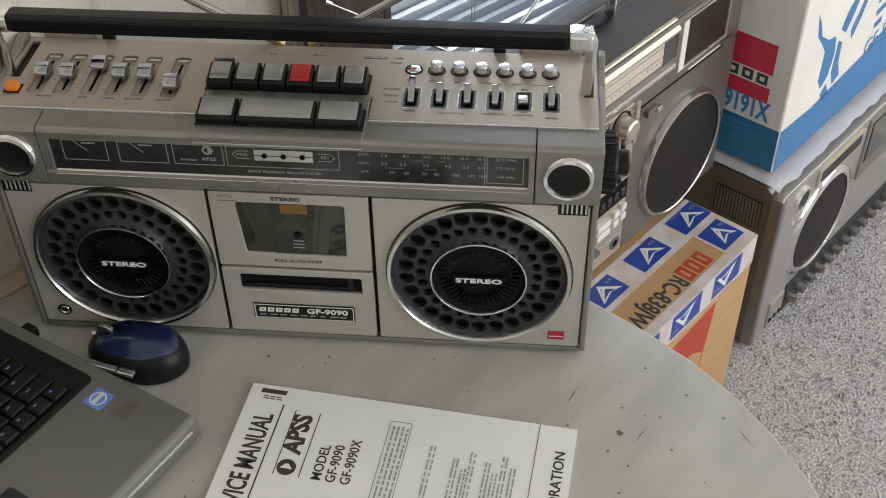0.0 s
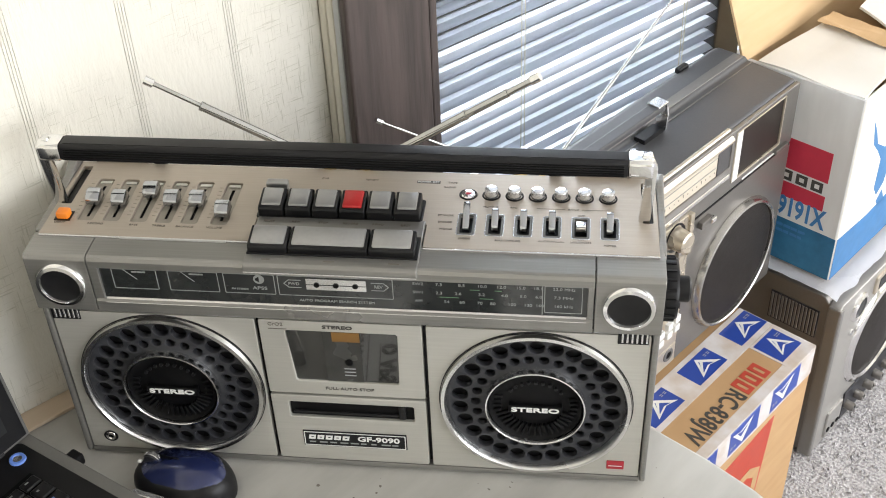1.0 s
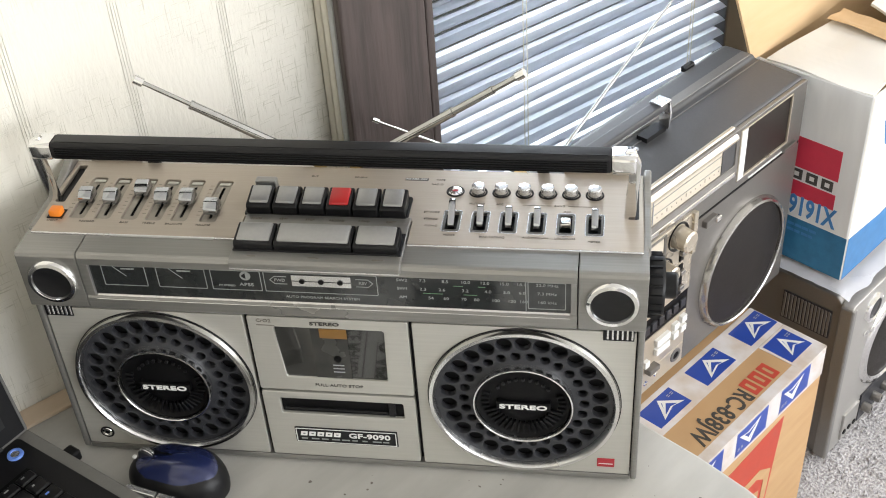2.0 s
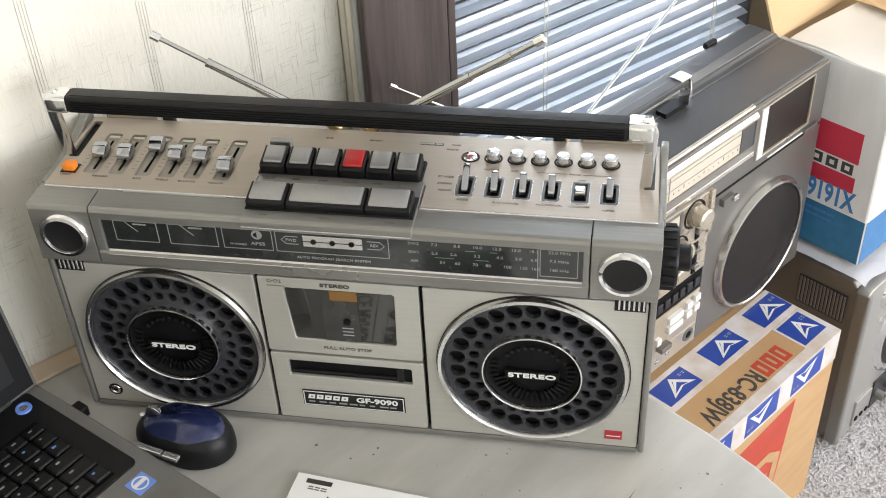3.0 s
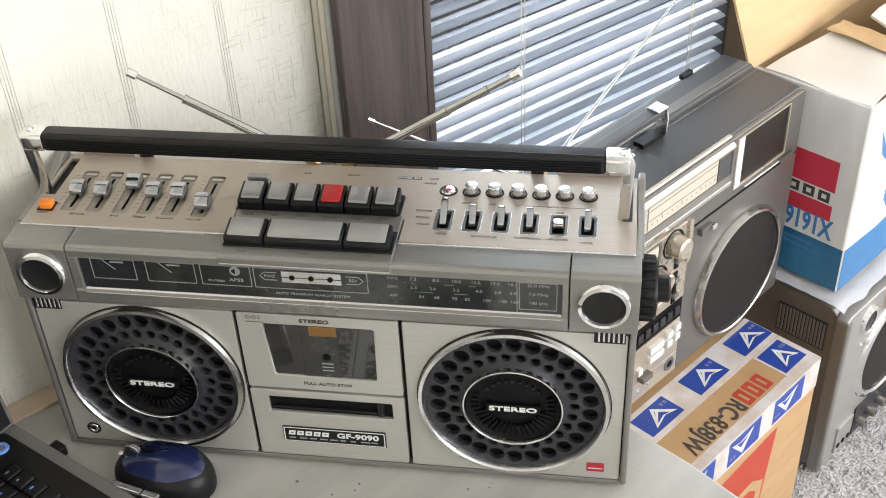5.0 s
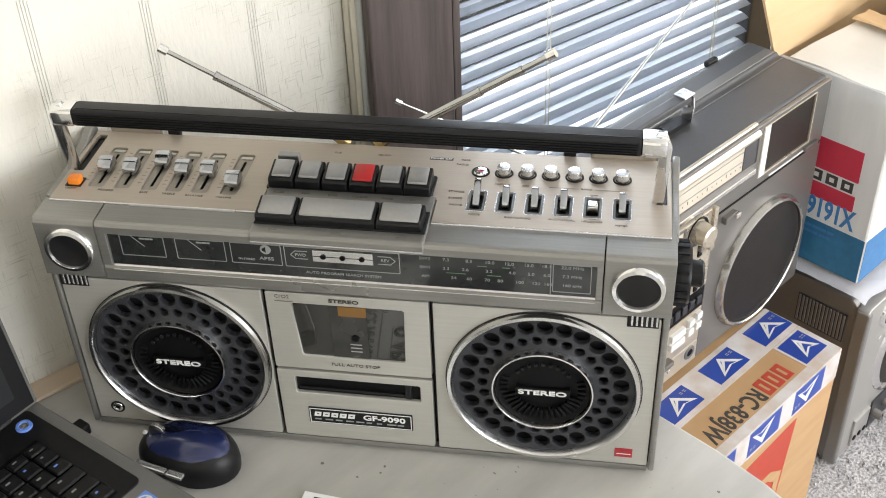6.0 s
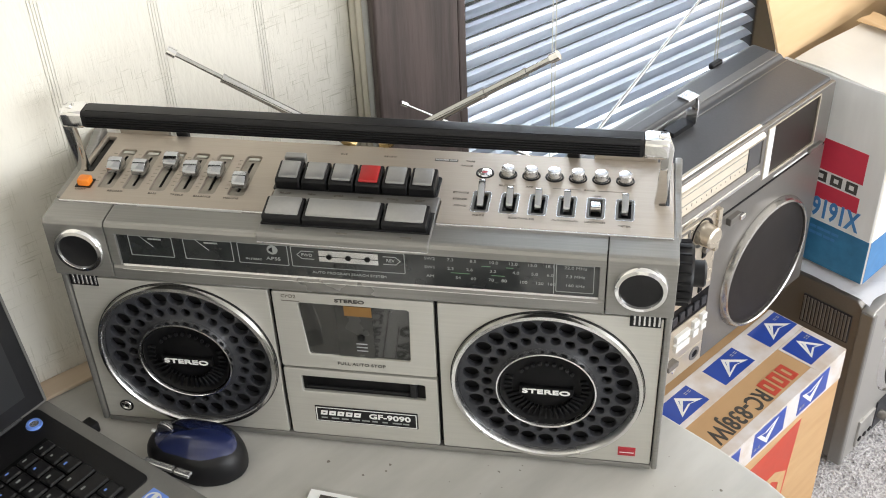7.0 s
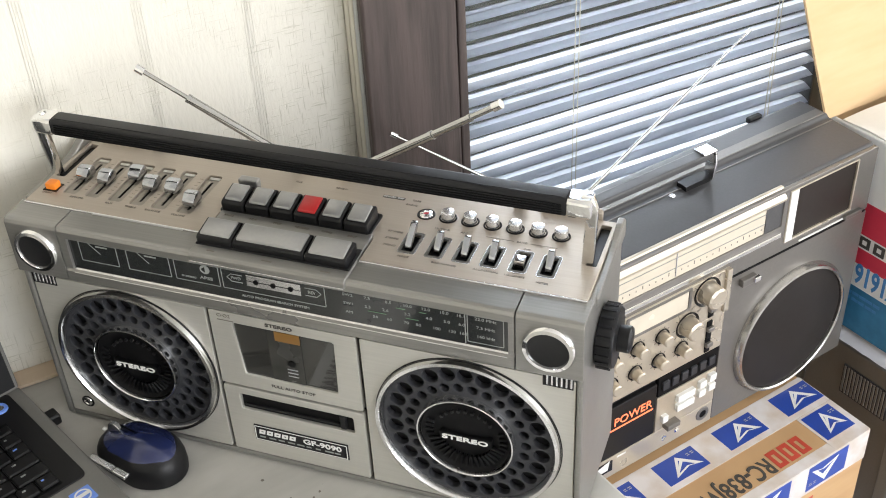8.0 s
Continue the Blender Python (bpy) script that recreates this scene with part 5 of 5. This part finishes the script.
part("printed_square", plate([[(-0.17, 0.472), (-0.0136, 0.472), (-0.0136, 0.499), (-0.17, 0.499)]], 0.0004, e), REDPRINT, wc, "red printed bar")
for i in range(3):
    a = -0.090 + i * 0.0255
    mark = [[(a, 0.502), (a + 0.019, 0.502), (a + 0.019, 0.520), (a, 0.520)], [(a + 0.0055, 0.507), (a + 0.0135, 0.507), (a + 0.0135, 0.515), (a + 0.0055, 0.515)]]
    part("brand_mark", plate(mark, 0.0004, e), INK, wc, "dark brand mark in plain shapes")
part("lettering", letters("9191X", 0.047, e @ pose(-0.0075, 0.4545, 0), "RIGHT", wide=0.62, thick=0.0003, bold=0.03), BLUE, wc, "dark blue 9191X lettering")
part("printed_bars", bars(e @ pose(-0.108, 0.422, 0.0002), 2, 0.075, 0.005, 0.011, 5, 6), BLUE, wc)
f = FR(0, WY0 - 0.0004, 0)
part("blue_band", plate([[(WX0 + 0.002, WZ0 + 0.001), (WX1, WZ0 + 0.001), (WX1, 0.52), (1.25, 0.445), (1.08, 0.428), (WX0 + 0.002, 0.432)]], 0.0004, f), BLUE, wc, "blue sweeping band round the foot")
for pts in ([(1.03, 0.622), (1.045, 0.60), (1.06, 0.57), (1.09, 0.55), (1.115, 0.545), (1.125, 0.51), (1.118, 0.47), (1.10, 0.455), (1.085, 0.475), (1.085, 0.53), (1.065, 0.555), (1.045, 0.575)],
            [(1.13, 0.55), (1.15, 0.535), (1.165, 0.56), (1.19, 0.61), (1.21, 0.655), (1.19, 0.65), (1.165, 0.60), (1.14, 0.575)],
            [(1.13, 0.53), (1.145, 0.52), (1.15, 0.48), (1.165, 0.45), (1.145, 0.44), (1.13, 0.47)], [(1.17, 0.53), (1.19, 0.56), (1.22, 0.62), (1.225, 0.60), (1.2, 0.54), (1.18, 0.51)],
            [(1.105, 0.44), (1.12, 0.455), (1.135, 0.43), (1.12, 0.42)]):
    part("printed_shape", plate([pts], 0.0004, f), BLUE, wc, "blue printed ornament in plain shapes")
part("lettering", letters("GF-9191", 0.045, f @ pose(1.25, 0.452, 0.0003, 0, 0, 8), "LEFT", wide=0.9, thick=0.0002), BLUE, wc)
part("printed_bars", bars(f @ pose(1.26, 0.55, 0.0002, 0, 0, 8), 3, 0.2, 0.012, 0.026, 7, 4), BLUE, wc)


def sheet(pts, thick, seed=0, rough=0.004, n=14):
    """A bent sheet of board between four corners, slightly warped, with a ragged outer edge."""
    own = bmesh.new()
    p = [Vector(q) for q in pts]
    rows = []
    for j in range(n):
        v = j / (n - 1)
        row = []
        for i in range(n):
            u = i / (n - 1)
            co = p[0].lerp(p[1], u).lerp(p[3].lerp(p[2], u), v)
            w = rough * noise.noise((u * 2 + seed, v * 2, seed))
            co += Vector((0.6 * w, 0.6 * w, w))
            if j == n - 1:
                co += (p[3] - p[0]).normalized() * 0.008 * noise.noise((u * 9, seed, 3))
            row.append(own.verts.new(co))
        rows.append(row)
    for j in range(n - 1):
        for i in range(n - 1):
            own.faces.new((rows[j][i], rows[j][i + 1], rows[j + 1][i + 1], rows[j + 1][i]))
    bmesh.ops.recalc_face_normals(own, faces=own.faces[:])
    bmesh.ops.solidify(own, geom=own.faces[:], thickness=thick)
    return own


part("flap", sheet([(WX0 + 0.002, WY0 + 0.004, WZ1 + 0.002), (WX0 + 0.002, WY1 - 0.02, WZ1 + 0.002), (1.165, WY1 - 0.045, WZ1 + 0.016), (1.165, WY0 + 0.012, WZ1 + 0.010)], 0.004, 2), WHITECARD, wc, "folded white end flap")
part("flap_tape", sheet([(1.12, WY0 + 0.012, WZ1 + 0.0145), (1.12, WY1 - 0.038, WZ1 + 0.019), (1.16, WY1 - 0.043, WZ1 + 0.022), (1.16, WY0 + 0.014, WZ1 + 0.016)], 0.0006, 2), CARDIN, wc, "brown paper tape across the flap")
part("flap", sheet([(WX0 - 0.016, WY1 - 0.003, WZ1 + 0.001), (WX1, WY1 - 0.003, WZ1 + 0.001), (WX1, WY1 + 0.045, 0.95), (WX0 - 0.065, WY1 + 0.055, 0.93)], 0.004, 5, 0.006), CARDIN, wc, "raised tan back flap")
part("flap", sheet([(WX0 + 0.18, WY0 + 0.003, WZ1 + 0.001), (WX1, WY0 + 0.003, WZ1 + 0.001), (WX1, WY0 + 0.12, WZ1 + 0.03), (WX0 + 0.20, WY0 + 0.12, WZ1 + 0.03)], 0.004, 7), WHITECARD, wc, "folded white front flap")

# ---- laptop ----
LAP = pose(-0.079, -0.124, T, 0, 0, 63.3) @ Matrix.Scale(1.05, 4)
lt = thing("laptop", LAP, (-0.17, 0.125, 0), "open grey laptop with a black keyboard on the table", "laptop")
LW, LD, LH = -0.335, 0.252, 0.026
part("base", prism([(-0.003, 0.004), (LD, 0.003), (LD, LH), (0.003, LH), (-0.002, LH - 0.004)], "x", LW, 0, 0.0016), LAPGREY, lt)
part("front_trim", box(LW + 0.01, -0.008, -0.0042, -0.001, 0.013, 0.017, 0.001), CHROME, lt, "bright front edge strip")
part("edge_trim", box(-0.002, 0.001, 0.006, LD - 0.003, 0.0185, 0.0215, 0.0006, 1), JSILVER, lt)
kb = part("keyboard_bed", plate([rrect(LW + 0.012, -0.0125, 0.101, LD - 0.002, 0.006)], 0.002, TOP(0, 0, LH + 0.0014), 0.0004), BLACK, lt, "black keyboard surround")
part("keyboard_well", box(LW + 0.022, -0.033, 0.107, 0.212, LH + 0.0008, LH + 0.0018), DEEP, lt)
rng = random.Random(3)
for r in range(6):
    y = 0.1085 + r * 0.0172
    hgt = 0.0155 if r < 5 else 0.0115
    x = -0.034
    while x > LW + 0.04:
        w = 0.0165 if r not in (1, 2) or x < -0.04 else 0.030
        k = part("key", box(x - w, x, y, y + hgt, LH + 0.0015, LH + 0.0055, 0.0014, 1), BLACK, kb)
        if x > -0.2:
            part("printed_bar", box(x - w * 0.75, x - w * 0.75 + rng.uniform(0.002, 0.0045), y + hgt * 0.58, y + hgt * 0.70, LH + 0.0055, LH + 0.0057), STICKER if (r + int(-x * 100)) % 3 == 0 else DIMPRINT, k)
        x -= w + 0.0016
pb = part("power_button", turned([(0, 0.001), (0.004, 0.001), (0.0045, 0.0022), (0.0068, 0.002), (0.0075, 0)], TOP(-0.028, 0.2335, LH + 0.0014), 28), STICKER, lt, "round blue-ringed power button", True)
part("button_face", cyl(TOP(-0.028, 0.2335, LH + 0.0014), 0.0042, 0.0014, 0.0003, 20), SILVER, pb)
st = part("sticker", plate([rrect(-0.037, -0.018, 0.072, 0.091, 0.001)], 0.0003, TOP(0, 0, LH + 0.0003)), STICKER, lt, "small blue and white square sticker")
part("sticker_mark", plate([circle(-0.0275, 0.082, 0.0075, 24), circle(-0.0275, 0.082, 0.006, 24)], 0.0002, TOP(0, 0, LH + 0.0006)), WHITE, st)
part("sticker_mark", plate([rrect(-0.0335, -0.0215, 0.0805, 0.0845, 0.0005)], 0.0002, TOP(0, 0, LH + 0.0006)), WHITE, st)
part("sticker", plate([rrect(-0.0335, -0.0145, 0.046, 0.063, 0.001)], 0.0003, TOP(0, 0, LH + 0.0003)), JSILVER, lt, "small silver sticker")
part("touchpad", plate([rrect(LW + 0.13, LW + 0.205, 0.028, 0.078, 0.003)], 0.0006, TOP(0, 0, LH + 0.0004)), GRILLE, lt)
lid = part("screen_lid", box(LW, 0, LD - 0.004, LD + 0.006, LH, LH + 0.235, 0.003), LAPGREY, lt)
bz = part("screen_bezel", box(LW + 0.004, -0.004, LD - 0.0055, LD - 0.0035, LH + 0.004, LH + 0.231, 0.0008, 1), BLACK, lt, "black screen surround")
sc = part("screen", box(LW + 0.02, -0.02, LD - 0.0062, LD - 0.005, LH + 0.02, LH + 0.218), SCREEN, lt, "dark switched-off screen")
lean = Matrix.Translation((0, LD, LH)) @ pose(0, 0, 0, -9) @ Matrix.Translation((0, -LD, -LH))
off = Matrix.Translation(BASE[lt.name])
for o in (lid, bz, sc):
    o.data.transform(off.inverted() @ lean @ off)
for x in (-0.05, LW + 0.05):
    part("hinge", rod((x - 0.02, LD + 0.001, LH), (x + 0.02, LD + 0.001, LH), 0.006, seg=16), BLACK, lt, "", True)
part("plug", box(0.001, 0.012, 0.196, 0.210, 0.007, 0.019, 0.002), BLACK, lt)

# ---- mouse ----
MO = pose(-0.157, -0.036, T, 0, 0, 76)
ms = thing("computer_mouse", MO, (0, 0, 0), "glossy dark blue and black cordless mouse on the table", "mouse")


def mouse_shape(sx, sy, sz, z0=0.0, grow=0.0):
    own = bmesh.new()
    bmesh.ops.create_uvsphere(own, u_segments=36, v_segments=20, radius=1)
    for v in own.verts:
        x, y, z = v.co
        waist = 1 - 0.12 * math.exp(-((y - 0.1) / 0.35) ** 2)
        k = abs(z) ** 0.8 * (1 if z > 0 else -1)
        v.co = (x * sx * waist, y * sy, max(z0 + k * sz * (1 - 0.28 * y * (z > 0)), 0.0015))
    return own


part("body", mouse_shape(0.034, 0.051, 0.030, 0.006), BLACK, ms, "", True)
top = mouse_shape(0.0325, 0.0495, 0.0312, 0.0065)
bmesh.ops.delete(top, geom=[v for v in top.verts if v.co.z < 0.021 or v.co.x > 0.024], context="VERTS")
part("top_shell", top, MOUSEBLUE, ms, "glossy dark blue top shell", True)
part("scroll_wheel", turned([(0, -0.0035), (0.0075, -0.0035), (0.009, -0.001), (0.009, 0.001), (0.0075, 0.0035), (0, 0.0035)], pose(0, 0.030, 0.0262, 0, 90), 24), GRILLE, ms, "", True)
part("side_button", box(-0.0362, -0.0295, 0.002, 0.034, 0.0155, 0.0195, 0.0012), SILVER, ms, "silver side button")
part("side_button", box(-0.0368, -0.0295, -0.016, 0.0005, 0.0155, 0.0195, 0.0012), SILVER, ms, "silver side button")
part("wheel_rim", turned([(0.0088, -0.0022), (0.0094, -0.0018), (0.0094, 0.0018), (0.0088, 0.0022)], pose(0, 0.030, 0.0266, 0, 90), 24), SILVER, ms, "silver wheel rim", True)
part("button_gap", box(-0.0007, 0.0007, 0.0, 0.021, 0.031, 0.0375), DEEP, ms)
part("indicator", box(-0.006, -0.002, 0.040, 0.044, 0.0238, 0.0265, 0.0008, 1), WHITE, ms)

# ---- the service manual ----
MAN = pose(-0.0415, -0.0622, T, 0, 0, -6.5)
mn = thing("service_manual", MAN, (0.15, -0.105, 0), "white printed service manual lying flat on the table", "booklet")
part("pages", box(0, 0.2995, -0.213, 0, 0.0004, 0.003, 0.0006, 1), PAPER, mn)
part("cover", box(-0.0005, 0.300, -0.2135, 0.0005, 0.0031, 0.0034), PAPER, mn, "printed cover sheet")
Z = 0.0036


def up(x, y):
    return TOP(x, y, Z, 90)


part("lettering", letters("SERVICE MANUAL", 0.0245, up(0.022, -0.094), wide=0.62, bold=0.02), INK, mn, "bold SERVICE MANUAL heading")
part("line", box(0.0345, 0.0358, -0.170, -0.02, Z - 0.0001, Z + 0.0001), INK, mn)
part("corner_mark", box(0.010, 0.034, -0.009, -0.004, Z - 0.0001, Z + 0.0001), INK, mn)
part("printed_bars", bars(TOP(0.014, -0.012, Z - 0.0001), 2, 0.018, 0.0012, 0.0025, 5, 3), GREYINK, mn)
part("lettering", letters("APSS", 0.0235, up(0.0575, -0.050), wide=0.88, bold=0.04), INK, mn)
part("mark", cyl(TOP(0.0575, -0.087, Z - 0.0001), 0.0085, 0.0002), INK, mn)
part("mark", plate([[(-0.0015, -0.0055), (0.0035, -0.0015), (0.0035, 0.0015), (-0.0015, 0.0055)]], 0.0002, TOP(0.0575, -0.087, Z + 0.0003, 90)), PAPER, mn)
for x in (0.0475, 0.0705):
    part("line", box(x, x + 0.0008, -0.096, -0.024, Z - 0.0001, Z + 0.0001), INK, mn)
for word, x in (("MODEL", 0.086), ("GF-9090", 0.0985), ("GF-9090X", 0.1115)):
    part("lettering", letters(word, 0.0125, up(x, -0.096), "LEFT", wide=0.92, bold=0.008), INK, mn)
part("outline", plate([rrect(0.135, 0.155, -0.112, -0.02, 0.002), rrect(0.1355, 0.1545, -0.1115, -0.0205, 0.0018)], 0.0002, TOP(0, 0, Z)), GREYINK, mn)
part("printed_bars", bars(up(0.1385, -0.108), 4, 0.084, 0.0018, 0.0042, 6, 14), PALEINK, mn)
for i, x in enumerate((0.176, 0.198, 0.206, 0.212, 0.226, 0.233, 0.24, 0.248)):
    part("printed_bars", bars(up(x, -0.19 + 0.02 * (i % 3)), 2, 0.15 - 0.03 * (i % 3), 0.0014, 0.0034, 20 + i, 22), PALEINK, mn)
part("picture", box(0.080, 0.175, -0.205, -0.118, Z - 0.0001, Z + 0.0001), GRILLE, mn, "dark printed photograph")
part("line", box(0.2665, 0.2672, -0.213, 0, Z - 0.0001, Z + 0.0001), GREYINK, mn)
part("lettering", letters("CORPORATION", 0.013, up(0.2885, -0.120), "LEFT", wide=1.0, bold=0.01), INK, mn)
part("printed_bars", bars(up(0.274, -0.2), 1, 0.09, 0.009, 0.01, 31, 3), INK, mn)
